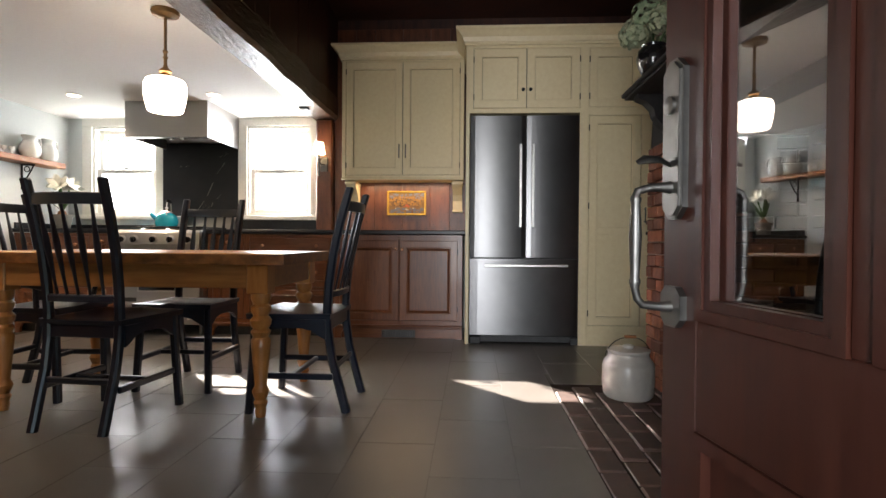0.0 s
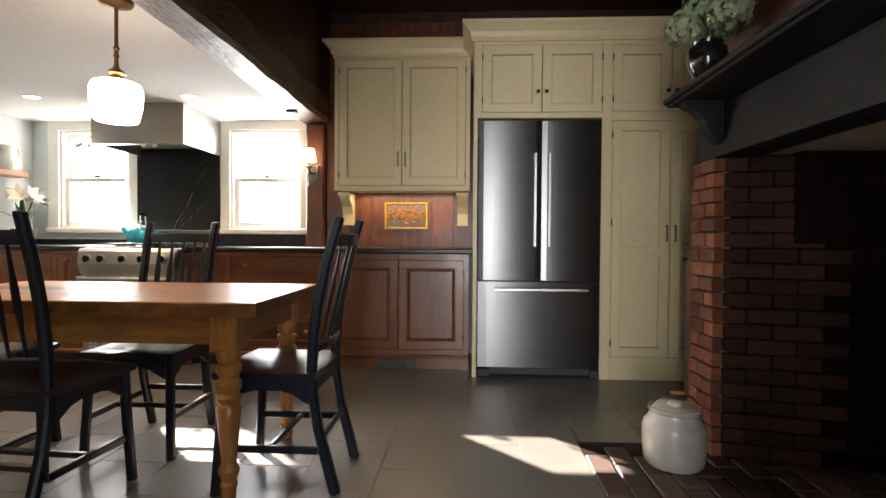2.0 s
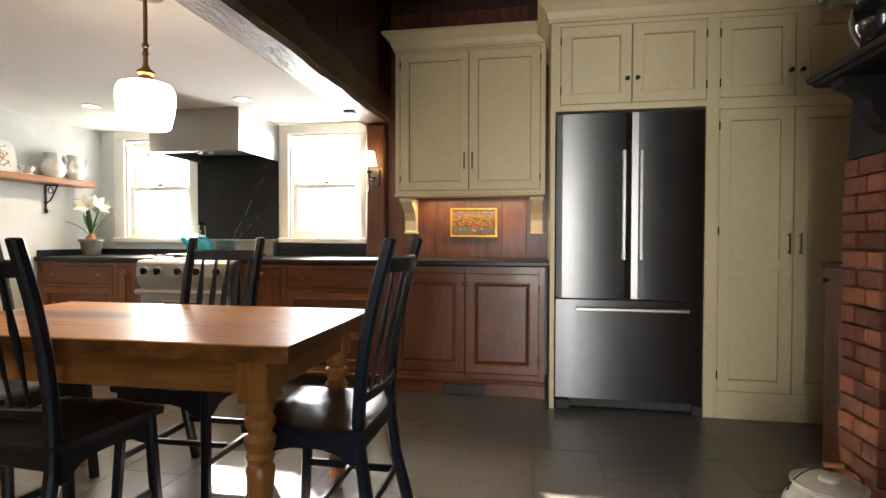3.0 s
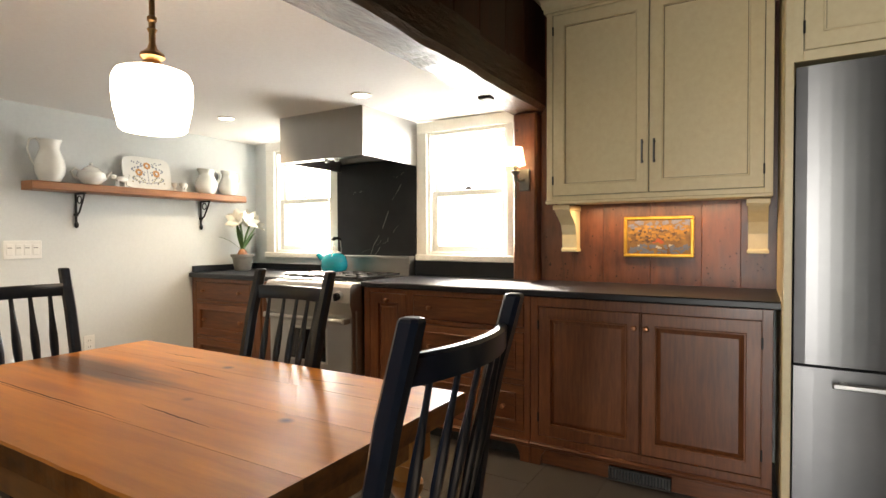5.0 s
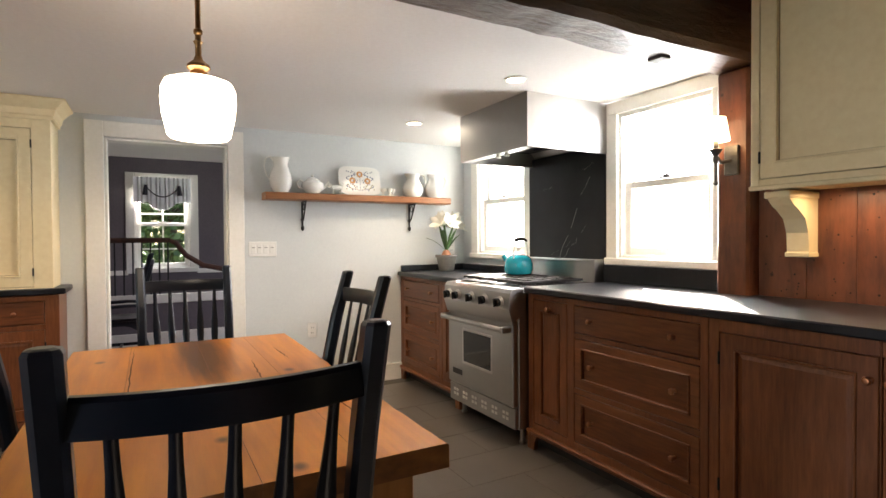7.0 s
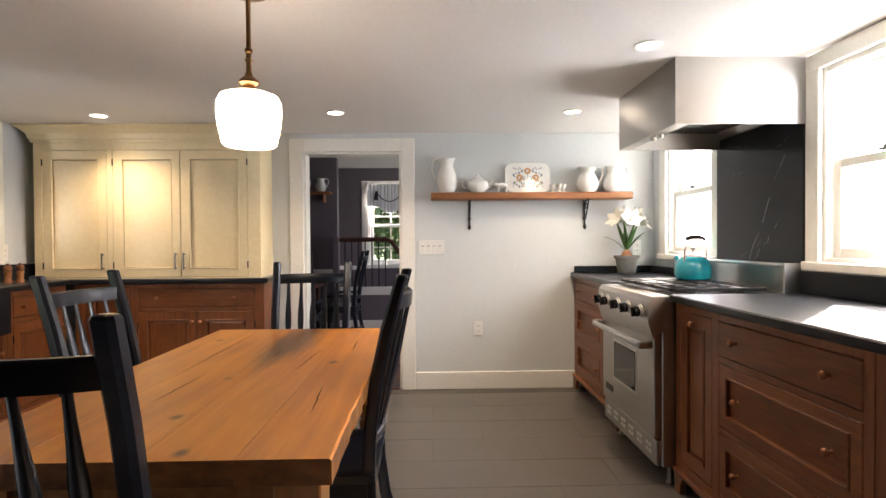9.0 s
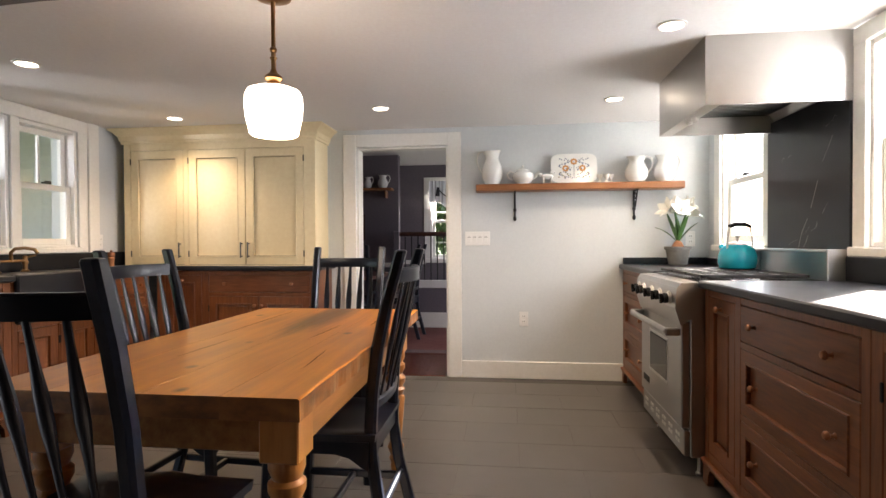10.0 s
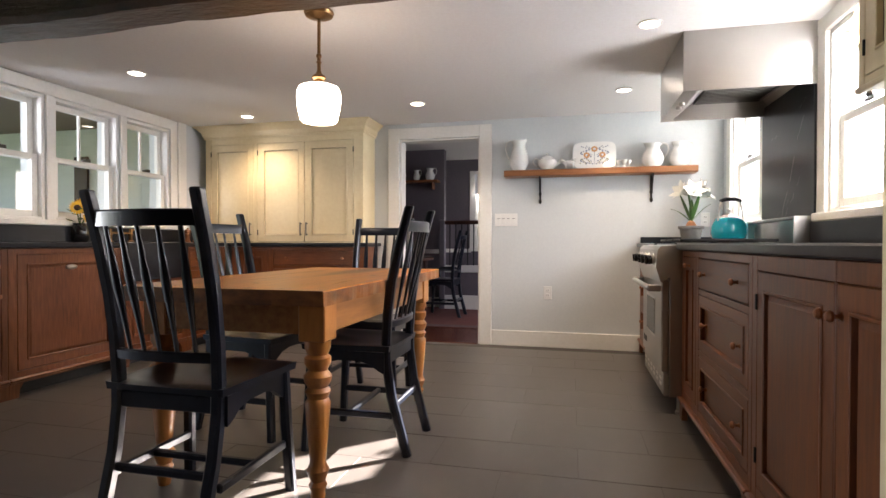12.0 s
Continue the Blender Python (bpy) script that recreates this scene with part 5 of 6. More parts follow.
tube(bm, [(HX, o, .967), (HX, o + .012, .967), (HX, o + .035, .966), (HX, o + .050, .962), (HX, o + .057, .960), (HX, o + .060, .952), (HX, o + .060, .949), (HX, o + .060, .945), (HX, o + .060, .938), (HX, o + .060, .915), (HX, o + .060, .888), (HX, o + .060, .845), (HX, o + .060, .820), (HX, o + .060, .815), (HX, o + .060, .810), (HX, o + .060, .803), (HX, o + .056, .785), (HX, o + .047, .775), (HX, o + .022, .772), (HX, o, .772)],
     [.011, .008, .0065, .0065, .0065, .0065, .009, .009, .0072, .0092, .0105, .0085, .0072, .009, .009, .0065, .0065, .0065, .007, .010], 14)
part("pull_handle", bm, PEWTER, hs, "swelled pewter pull handle", smooth=True)
bm = bmesh.new()
prism(bm, o8(.030, .033, .014), T, T + .012, "y", m=pose(HX, 0, .772))
part("lower_rosette", bm, PEWTER, ed, "octagonal pewter rosette")
part("edge_plate", B((W, W + .002, .008, T - .008, .90, 1.16, .0008)), CHROME, ed)
for z in (.25, 1.0, 1.8):
    bm = bmesh.new(); tube(bm, [(-.006, T + .004, z - .05), (-.006, T + .004, z + .05)], .007, 10)
    part("hinge", bm, PEWTER, ed)
S("door_2", B((.58, .68, YS, YS + .022, 0, 2.13, .004), (1.65, 1.75, YS, YS + .022, 0, 2.13, .004), (.68, 1.65, YS, YS + .02, 2.03, 2.13, .004)), WHITE, "white casing round the entrance doorway", "doorway")

# ---------- shelf and crockery ----------
SHZ = 1.516
sh = thing("wall_shelf", "thick rustic wooden wall shelf on black iron brackets", "shelf", XW, 5.325, 0)
bm = bmesh.new()
n, rings = 20, []
for i in range(n + 1):
    y = -.79 + 1.58 * i / n
    w = .008 * noise.noise((y * 3, 1, 1))
    rings.append([bm.verts.new(p) for p in ((.002, y, SHZ), (.150 + w - .006, y, SHZ), (.155 + w, y, SHZ + .008), (.155 + w, y, SHZ + .048), (.147 + w, y, SHZ + .055), (.002, y, SHZ + .055))])
for a, b in zip(rings, rings[1:]):
    for k in range(6):
        bm.faces.new((a[k], a[(k + 1) % 6], b[(k + 1) % 6], b[k]))
bm.faces.new(rings[0]); bm.faces.new(rings[-1][::-1])
part("board", bm, SHELFWOOD, sh)
for by in (-.483, .45):
    bm = bmesh.new()
    tube(bm, [(.008, by, SHZ - .002), (.008, by, SHZ - .22)], .008, 6)
    tube(bm, [(.008, by, SHZ - .006), (.13, by, SHZ - .006)], .007, 6)
    tube(bm, [(.012, by, SHZ - .15), (.05, by, SHZ - .13), (.075, by, SHZ - .09), (.10, by, SHZ - .05), (.12, by, SHZ - .01)], .006, 6)
    tube(bm, [(.03, by, SHZ - .05)] + [(.055 + .025 * math.cos(a), by, SHZ - .045 + .025 * math.sin(a)) for a in [math.pi + 2 * math.pi * i / 12 for i in range(13)]], .004, 6)
    lathe(bm, [(.004, -.235), (.013, -.222), (.013, -.205), (.008, -.195)], .012, by, SHZ, seg=10)
    box(bm, .0, .016, by - .013, by + .013, SHZ - .155, SHZ - .135, .003)
    part("bracket", bm, IRON, sh, "ornate black iron bracket", smooth=True)
TOPZ = SHZ + .055


def pitcher(y, h, r, side, label, squat=1.0, x=.085):
    p = thing("pitcher", label, "pitcher", XW + x, y, TOPZ, group="white crockery on the shelf")
    bm = bmesh.new()
    prof = [(.62, 0), (.66, .03), (.92, .18), (1.0, .34), (.95, .5), (.74, .68), (.62, .78), (.64, .88), (.74, 1.0)]
    vsx = lathe(bm, [(r * a, h * b) for a, b in prof] + [(r * .70, h), (r * .58, h * .88), (r * .5, h * .6)], seg=28)
    for v in vsx:
        if v.co.z > h * .8:
            k = (v.co.z - h * .8) / (h * .2)
            d = max(0, v.co.y * side / r)
            v.co.y += side * .28 * r * k * d ** 3
            v.co.z += .06 * h * k * d ** 2
    part("body", bm, CERAMIC, p, smooth=True)
    bm = bmesh.new()
    tube(bm, [(0, -side * r * a, h * b) for a, b in ((.62, .93), (.9, 1.02), (1.28, .96), (1.42, .75), (1.25, .52), (.95, .36))], .0085, 8, .7)
    part("handle", bm, CERAMIC, p, smooth=True)
    return p


pitcher(4.66, .265, .085, 1, "tall white ironstone pitcher on the shelf")
pitcher(5.775, .195, .088, -1, "round white ironstone pitcher on the shelf")
pitcher(5.985, .20, .08, -1, "white ironstone jug with a turned handle on the shelf")
tp = thing("teapot", "white china teapot with a domed lid", "teapot", XW + .085, 4.905, TOPZ, group="white crockery on the shelf")
bm = bmesh.new(); lathe(bm, [(.045, 0), (.05, .008), (.078, .035), (.086, .06), (.08, .085), (.05, .105), (.045, .108)], seg=28)
part("body", bm, CERAMIC, tp, smooth=True)
bm = bmesh.new(); lathe(bm, [(.05, .104), (.045, .115), (.02, .128), (.008, .132), (.012, .14), (.008, .15), (0, .152)], seg=24)
part("lid", bm, CERAMIC, tp, smooth=True)
bm = bmesh.new(); tube(bm, [(0, .07, .045), (0, .10, .06), (0, .115, .085), (0, .13, .10)], [.016, .012, .009, .008], 10)
part("spout", bm, CERAMIC, tp, smooth=True)
bm = bmesh.new(); tube(bm, [(0, -.07, .09), (0, -.10, .105), (0, -.125, .08), (0, -.11, .045), (0, -.08, .035)], .007, 8)
part("handle", bm, CERAMIC, tp, smooth=True)
cw = thing("cow_creamer", "small white china cow-shaped creamer", "creamer", XW + .10, 5.095, TOPZ, group="white crockery on the shelf")
bm = bmesh.new()
bmesh.ops.create_uvsphere(bm, u_segments=14, v_segments=9, radius=.03, matrix=pose(0, 0, .055) @ Matrix.Diagonal((.8, 1.6, .75, 1)))
bmesh.ops.create_uvsphere(bm, u_segments=12, v_segments=8, radius=.017, matrix=pose(0, -.055, .07) @ Matrix.Diagonal((.8, 1.3, .9, 1)))
for ly in (-.03, .03):
    for lx in (-.014, .014):
        tube(bm, [(lx, ly, .05), (lx, ly, 0)], .006, 6)
tube(bm, [(0, .045, .065), (0, .06, .085), (0, .045, .10), (0, .02, .085)], .004, 6)
part("body", bm, CERAMIC, cw, smooth=True)

# patterned platter leaning on the wall
pl = thing("platter", "square cream platter with a blue and orange flower pattern", "platter", XW + .055, 5.305, TOPZ, group="white crockery on the shelf")
def squircle(w, h, k=28, e=5):
    o = []
    for i in range(k):
        a = 2 * math.pi * i / k
        c, s = math.cos(a), math.sin(a)
        o.append((math.copysign(abs(c) ** (2 / e), c) * w, math.copysign(abs(s) ** (2 / e), s) * h))
    return o
LEAN = pose(.0, 0, .122, 0, -12, 0)
bm = bmesh.new()
prism(bm, squircle(.18, .122), -.008, .004, "x", m=LEAN)
prism(bm, squircle(.15, .097), .003, .0045, "x", m=LEAN)
body = part("dish", bm, CERAMIC, pl, smooth=True)
BLUE = mat("blue_glaze", (.03, .06, .12), (.08, .12, .2), .3, scale=30, bump=0)
ORANGE = mat("orange_glaze", (.45, .18, .04), (.6, .28, .08), .3, scale=30, bump=0)
OLIVE = mat("olive_glaze", (.18, .16, .05), (.3, .26, .1), .3, scale=30, bump=0)
def disc(bm, y, z, r, k=10, x=.0055):
    bm.faces.new([bm.verts.new((LEAN @ Vector((x, y + r * math.cos(2 * math.pi * i / k), z + r * math.sin(2 * math.pi * i / k))))) for i in range(k)])
for y, z in ((-.065, .0), (.065, .0), (0, .055)):
    bm = bmesh.new()
    for k in range(8):
        disc(bm, y + .019 * math.cos(k * .785), z + .019 * math.sin(k * .785), .009, 8)
    part("painted_flower", bm, ORANGE, body)
bm = bmesh.new()
for s in (-1, 1):
    for k in range(26):
        a = k / 25
        disc(bm, s * (.015 + .10 * abs(math.sin(a * 7.5))), -.08 + .16 * a, .0055, 6, .0052)
        disc(bm, s * (.02 + .05 * abs(math.cos(a * 9))), -.082 + .164 * a, .0045, 6, .0053)
for k in range(12):
    disc(bm, 0, -.08 + k * .012, .004, 6, .0052)
part("vine_pattern", bm, BLUE, body)
bm = bmesh.new()
for s in (-1, 1):
    for k in range(9):
        disc(bm, s * (.03 + .011 * k), -.072 + .012 * ((k * 5) % 4), .006, 5, .0054)
part("leaf_pattern", bm, OLIVE, body)
eg = None
for y in (5.50, 5.545, 5.585):
    if eg is None:
        bm = bmesh.new(); lathe(bm, [(.019, 0), (.016, .006), (.006, .018), (.008, .03), (.021, .045), (.023, .065), (.019, .065), (.015, .045), (0, .04)], seg=18)
        eg = solid("egg_cup", bm, CERAMIC, "small white china egg cup on the shelf", "egg cup", "white crockery on the shelf", smooth=True, at=pose(XW + .085, y, TOPZ))
    else:
        copy_thing(eg, pose(XW + .085 + (.03 if y == 5.545 else 0), y, TOPZ))

def plate(x, y, z, turn, w, h, label, kinds):
    p = thing("wall_plate", label, "wall plate", x, y, z, turn)
    part("cover", B((-w / 2, w / 2, -.007, 0, -h / 2, h / 2, .003)), PLASTIC, p)
    for k, u in kinds:
        if k == "switch":
            part("switch", B((u - .017, u + .017, -.010, -.006, -.033, .033, .002)), PLASTIC, p)
            part("slit", B((u - .012, u + .012, -.0108, -.0098, .010, .014, 0)), SLOT, p)
        else:
            for dz in (-.021, .021):
                part("socket", B((u - .017, u + .017, -.010, -.006, dz - .015, dz + .015, .003)), PLASTIC, p)
                part("slit", B((u - .008, u - .005, -.0106, -.0098, dz - .004, dz + .006, 0), (u + .005, u + .008, -.0106, -.0098, dz - .004, dz + .006, 0)), SLOT, p)
plate(XW, 4.537, 1.142, 90, .205, .115, "white four-gang light switch plate on the wall", [("switch", -.069), ("switch", -.023), ("switch", .023), ("switch", .069)])
plate(XW, 4.91, .487, 90, .072, .118, "white double wall socket near the floor", [("socket", 0)])
plate(XW, 6.20, 1.13, 90, .072, .118, "white double wall socket above the counter", [("socket", 0)])
plate(-2.52, YS, 1.13, 180, .072, .118, "white double wall socket beside the porch window", [("socket", 0)])

# ---------- on the counters ----------
kt = thing("kettle", "teal enamel stovetop kettle with a black handle", "kettle", -1.79, 6.07, .956, 195)
bm = bmesh.new(); lathe(bm, [(.082, 0), (.094, .008), (.103, .038), (.101, .078), (.088, .112), (.062, .134), (.05, .138), (.045, .138)], seg=36)
part("body", bm, TEAL, kt, smooth=True)
bm = bmesh.new(); lathe(bm, [(.052, .136), (.048, .146), (.02, .156), (.008, .160), (.006, .172), (.014, .179), (.014, .189), (0, .195)], seg=24)
part("lid", bm, CHROME, kt, smooth=True)
bm = bmesh.new(); tube(bm, [(.075, 0, .075), (.112, 0, .10), (.138, 0, .128)], [.026, .02, .016], 14)
part("spout", bm, TEAL, kt, smooth=True)
for s in (-1, 1):
    bm = bmesh.new()
    tube(bm, [(-.02, s * .078, .115), (-.02, s * .076, .17), (-.02, s * .062, .232), (-.02, s * .05, .243)], .0045, 8)
    part("bail", bm, CHROME, kt, smooth=True)
bm = bmesh.new(); tube(bm, [(-.02, -.065, .238), (-.02, -.03, .25), (-.02, .03, .25), (-.02, .065, .238)], [.012, .015, .015, .012], 10, .7)
part("grip", bm, BLACKPLASTIC, kt, smooth=True)

fp = thing("potted_amaryllis", "white amaryllis in a grey clay pot on the counter", "potted plant", -2.82, 6.06, .932)
bm = bmesh.new(); lathe(bm, [(.062, 0), (.066, .004), (.085, .115), (.095, .118), (.098, .14), (.088, .14), (.08, .125), (0, .12)], seg=32)
part("pot", bm, CONCRETE, fp, "weathered grey clay pot", smooth=True)
bm = bmesh.new(); lathe(bm, [(.035, .12), (.045, .14), (.03, .17), (.015, .185), (0, .19)], seg=16)
part("bulb", bm, SHELFWOOD, fp, smooth=True)
bm = bmesh.new()
tube(bm, [(0, 0, .17), (.005, -.005, .3), (0, -.02, .40)], [.011, .010, .009], 8)
tube(bm, [(0.005, 0, .17), (.02, .02, .29), (.03, .05, .38)], [.010, .009, .008], 8)
part("stem", bm, LEAF, fp, smooth=True)
for a, ln, dr in ((.3, .26, .5), (1.7, .22, .7), (2.9, .25, .45), (4.0, .2, .9), (5.2, .28, .4)):
    bm = bmesh.new(); prev = None
    for i in range(9):
        f = i / 8
        c = Vector((math.cos(a) * ln * f * dr, math.sin(a) * ln * f * dr, .17 + ln * (f - .45 * dr * f * f)))
        w = .019 * math.sin(math.pi * min(.98, f * .85 + .12)); s = Vector((-math.sin(a), math.cos(a), 0))
        cur = [bm.verts.new(c - s * w), bm.verts.new(c - Vector((0, 0, .004))), bm.verts.new(c + s * w)]
        if prev:
            bm.faces.new((prev[0], prev[1], cur[1], cur[0])); bm.faces.new((prev[1], prev[2], cur[2], cur[1]))
        prev = cur
    part("leaf", bm, LEAF, fp, smooth=True)
for fx, fy, fz, az, tl in ((.03, -.08, .41, -1.2, .5), (-.05, -.02, .43, 2.6, .4), (.06, .0, .40, .1, .6), (.05, .10, .39, 1.2, .5), (.0, .04, .44, 1.8, .2)):
    bm = bmesh.new()
    ax = Vector((math.cos(az) * math.cos(tl), math.sin(az) * math.cos(tl), math.sin(tl)))
    t = ax.orthogonal().normalized(); q = ax.cross(t); o = Vector((fx * .6, fy * .6, fz - .01))
    for k in range(6):
        an = k * math.pi / 3; d = t * math.cos(an) + q * math.sin(an); s = t * -math.sin(an) + q * math.cos(an); prev = None
        for i in range(6):
            f = i / 5; c = o + ax * .085 * f ** .7 + d * (.010 + .078 * f ** 1.6); w = .036 * math.sin(math.pi * min(.97, .15 + f * .8))
            cur = [bm.verts.new(c - s * w), bm.verts.new(c + ax * .004), bm.verts.new(c + s * w)]
            if prev:
                bm.faces.new((prev[0], prev[1], cur[1], cur[0])); bm.faces.new((prev[1], prev[2], cur[2], cur[1]))
            prev = cur
    part("blossom", bm, PETAL, fp, "white trumpet blossom", smooth=True)

sf = thing("sunflower_bunch", "bunch of yellow sunflowers in a dark jar on the sill", "flowers", -1.62, 1.37, 1.09)
sf.matrix_world = pose(-1.32, 1.60, .932)
bm = bmesh.new(); lathe(bm, [(.045, 0), (.06, .02), (.06, .10), (.045, .13), (.05, .14), (.04, .135)], seg=20)
part("jar", bm, BLACKGLAZE, sf, smooth=True)
for fx, fz, fy in ((-.065, .21, .02), (.0, .27, .0), (.06, .25, .03), (-.02, .18, .06)):
    bm = bmesh.new(); tube(bm, [(0, 0, .1), (fx * .6, fy * .6, .2), (fx, fy, fz)], .004, 6)
    part("stem", bm, LEAF, sf)
    bm = bmesh.new()
    ax = Vector((fx * 3 + .5, .9, .25)).normalized(); t = ax.orthogonal().normalized(); q = ax.cross(t); o = Vector((fx, fy + .01, fz))
    for k in range(18):
        an = k * .349; d = t * math.cos(an) + q * math.sin(an); s = ax.cross(d)
        bm.faces.new([bm.verts.new(p) for p in (o + d * .018, o + d * .034 + s * .009, o + d * .056 + ax * .006, o + d * .034 - s * .009)])
    hd_ = part("petals", bm, SUNPETAL, sf, "yellow petals")
    bm = bmesh.new(); bmesh.ops.create_uvsphere(bm, u_segments=12, v_segments=7, radius=.022, matrix=Matrix.Translation(o + ax * .004) @ ax.to_track_quat("Z", "Y").to_matrix().to_4x4() @ Matrix.Diagonal((1, 1, .4, 1)))
    part("seed_head", bm, SEEDS, hd_, smooth=True)
bm = bmesh.new()
for k in range(14):
    a = k * .9; o = Vector((.05 * math.cos(a), .04 * math.sin(a), .15 + .01 * k)); d = Vector((math.cos(a), math.sin(a), .3)); s = Vector((-math.sin(a), math.cos(a), 0))
    bm.faces.new([bm.verts.new(p) for p in (o, o + d * .03 + s * .02, o + d * .07, o + d * .03 - s * .02)])
part("foliage", bm, LEAF, sf)
for i, (mx, my) in enumerate(((-2.38, 1.74), (-2.30, 1.72))):
    mill = thing("pepper_mill", "small turned copper-coloured pepper mill on the counter", "pepper mill", mx, my, .932, group="pepper mills")
    bm = bmesh.new(); lathe(bm, [(.024, 0), (.026, .01), (.018, .03), (.022, .06), (.025, .075), (.016, .082)], seg=18)
    part("base", bm, SHELFWOOD, mill, smooth=True)
    bm = bmesh.new(); lathe(bm, [(.02, .082), (.026, .095), (.022, .115), (.008, .122), (.01, .13), (0, .135)], seg=18)
    part("cap", bm, COPPER, mill, smooth=True)

pc = thing("framed_painting", "small gilt-framed landscape painting with autumn trees", "painting", .483, YN - .036, 1.21)
part("frame", B((-.19, .19, -.022, 0, -.118, -.100, .004), (-.19, .19, -.022, 0, .100, .118, .004), (-.19, -.172, -.022, 0, -.1, .1, .004), (.172, .19, -.022, 0, -.1, .1, .004)), GOLD, pc, "gilt frame")
cv = part("canvas", B((-.172, .172, -.010, -.002, -.1, .1, 0)), mat("autumn_canvas", (.10, .045, .02), (.24, .14, .045), .6, scale=22, bump=.3, big=8), pc)
rp = random.Random(5)
for nm, cols, zr, cnt, sz in (("sky_paint", (.22, .22, .30), (.04, .095), 30, .016), ("tree_paint", (.45, .22, .04), (-.02, .06), 70, .013), ("dark_paint", (.10, .05, .03), (-.03, .05), 40, .010), ("ground_paint", (.16, .18, .26), (-.095, -.05), 40, .014), ("roof_paint", (.5, .10, .03), (-.035, -.01), 6, .014), ("house_paint", (.6, .56, .48), (-.075, -.05), 9, .010)):
    bm = bmesh.new()
    xr = (-.02, .04) if nm == "roof_paint" else (-.16, .16)
    for k in range(cnt):
        x, z, w, h, a = rp.uniform(*xr), rp.uniform(*zr), sz * rp.uniform(.5, 1.2), sz * rp.uniform(.3, .7), rp.uniform(-.6, .6)
        y = -.0104 - .00002 * k - .0001 * len(nm)
        c, s = math.cos(a), math.sin(a)
        bm.faces.new([bm.verts.new((x + u * c * w - v * s * h, y, z + u * s * w + v * c * h)) for u, v in ((-1, -1), (1, -1), (1, 1), (-1, 1))])
    tagged(part(nm, bm, mat(nm, tuple(v * .45 for v in cols), tuple(v * .85 for v in cols), .6, scale=60, bump=0), cv), kind="stuff")

# ---------- dining room beyond the doorway ----------
DX = -6.6
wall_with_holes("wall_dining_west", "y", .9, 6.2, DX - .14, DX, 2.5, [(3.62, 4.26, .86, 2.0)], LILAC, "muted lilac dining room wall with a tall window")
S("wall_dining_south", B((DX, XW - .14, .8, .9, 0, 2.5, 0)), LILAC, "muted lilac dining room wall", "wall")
# out-of-view wall; its opening is added to let fill light in
wall_with_holes("wall_dining_north", "x", DX, XW - .14, 6.2, 6.3, 2.5, [(-5.0, -4.0, .95, 2.05)], LILAC, "muted lilac dining room wall with an added, unseen opening for fill light")
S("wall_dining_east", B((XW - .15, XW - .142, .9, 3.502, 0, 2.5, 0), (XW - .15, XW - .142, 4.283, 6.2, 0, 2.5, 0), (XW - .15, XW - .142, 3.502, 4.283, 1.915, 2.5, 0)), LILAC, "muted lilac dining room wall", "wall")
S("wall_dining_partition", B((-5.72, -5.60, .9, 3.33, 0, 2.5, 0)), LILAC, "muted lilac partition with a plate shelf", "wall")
S("ceiling_dining", B((DX, XW - .15, .9, 6.2, 2.28, 2.36, 0)), CEIL, "white plaster dining room ceiling", "ceiling")
S("trim_chair_rail", B((DX, DX + .02, .9, 3.54, .78, .84, .004), (DX, DX + .02, 4.34, 6.2, .78, .84, .004), (-5.60, -5.58, .9, 3.33, .78, .84, .004), (DX, DX + .02, .9, 6.2, 0, .15, .004), (-5.60, -5.58, .9, 3.33, 0, .15, .004)), WHITE, "pale chair rail and baseboard", "trim")
dw = sash_window("window_6", 3.62, 4.26, .86, 2.0, DX, 90, True, "tall dining room window with a swagged sheer valance")
dw.matrix_world = pose(DX, 3.94, 0, 0, 0, 90)
part("casing", B((-.42, -.316, -.022, .002, .80, 2.09, .004), (.316, .42, -.022, .002, .80, 2.09, .004), (-.316, .316, -.021, .002, 1.998, 2.09, .004), (-.42, .42, -.045, .01, .80, .862, .005)), WHITE, dw)
part("glazing_bar", B((-.3, .3, .08, .10, 1.56, 1.578, .002), (-.3, .3, .04, .06, 1.10, 1.118, .002), (-.009, .009, .04, .06, .9, 1.42, .002)), WHITE, dw)
val = thing("valance", "white sheer swagged valance with dark braid at the window", "curtain", DX + .05, 3.94, 0, 90)
bm = bmesh.new(); prev = None
for i in range(33):
    u = i / 32 * 2 - 1
    drop = .30 + (.12 * (1 - (u / .55) ** 2) if abs(u) < .55 else .02)
    y = -.02 + .012 * math.sin(u * 40)
    cur = [bm.verts.new((u * .33, y, 2.03)), bm.verts.new((u * .33, y - .01, 2.03 - drop))]
    if prev:
        bm.faces.new((prev[0], cur[0], cur[1], prev[1]))
    prev = cur
part("sheer", bm, CLOTH, val, smooth=True)
bm = bmesh.new()
tube(bm, [(u * .33, -.04, 1.90 - (.12 * (1 - (u / .55) ** 2))) for u in [i / 10 - .55 for i in range(12)]], .007, 6)
for s in (-1, 1):
    tube(bm, [(s * .19, -.04, 1.93), (s * .20, -.04, 1.80)], [.02, .035], 6)
part("braid", bm, TAPE, val)
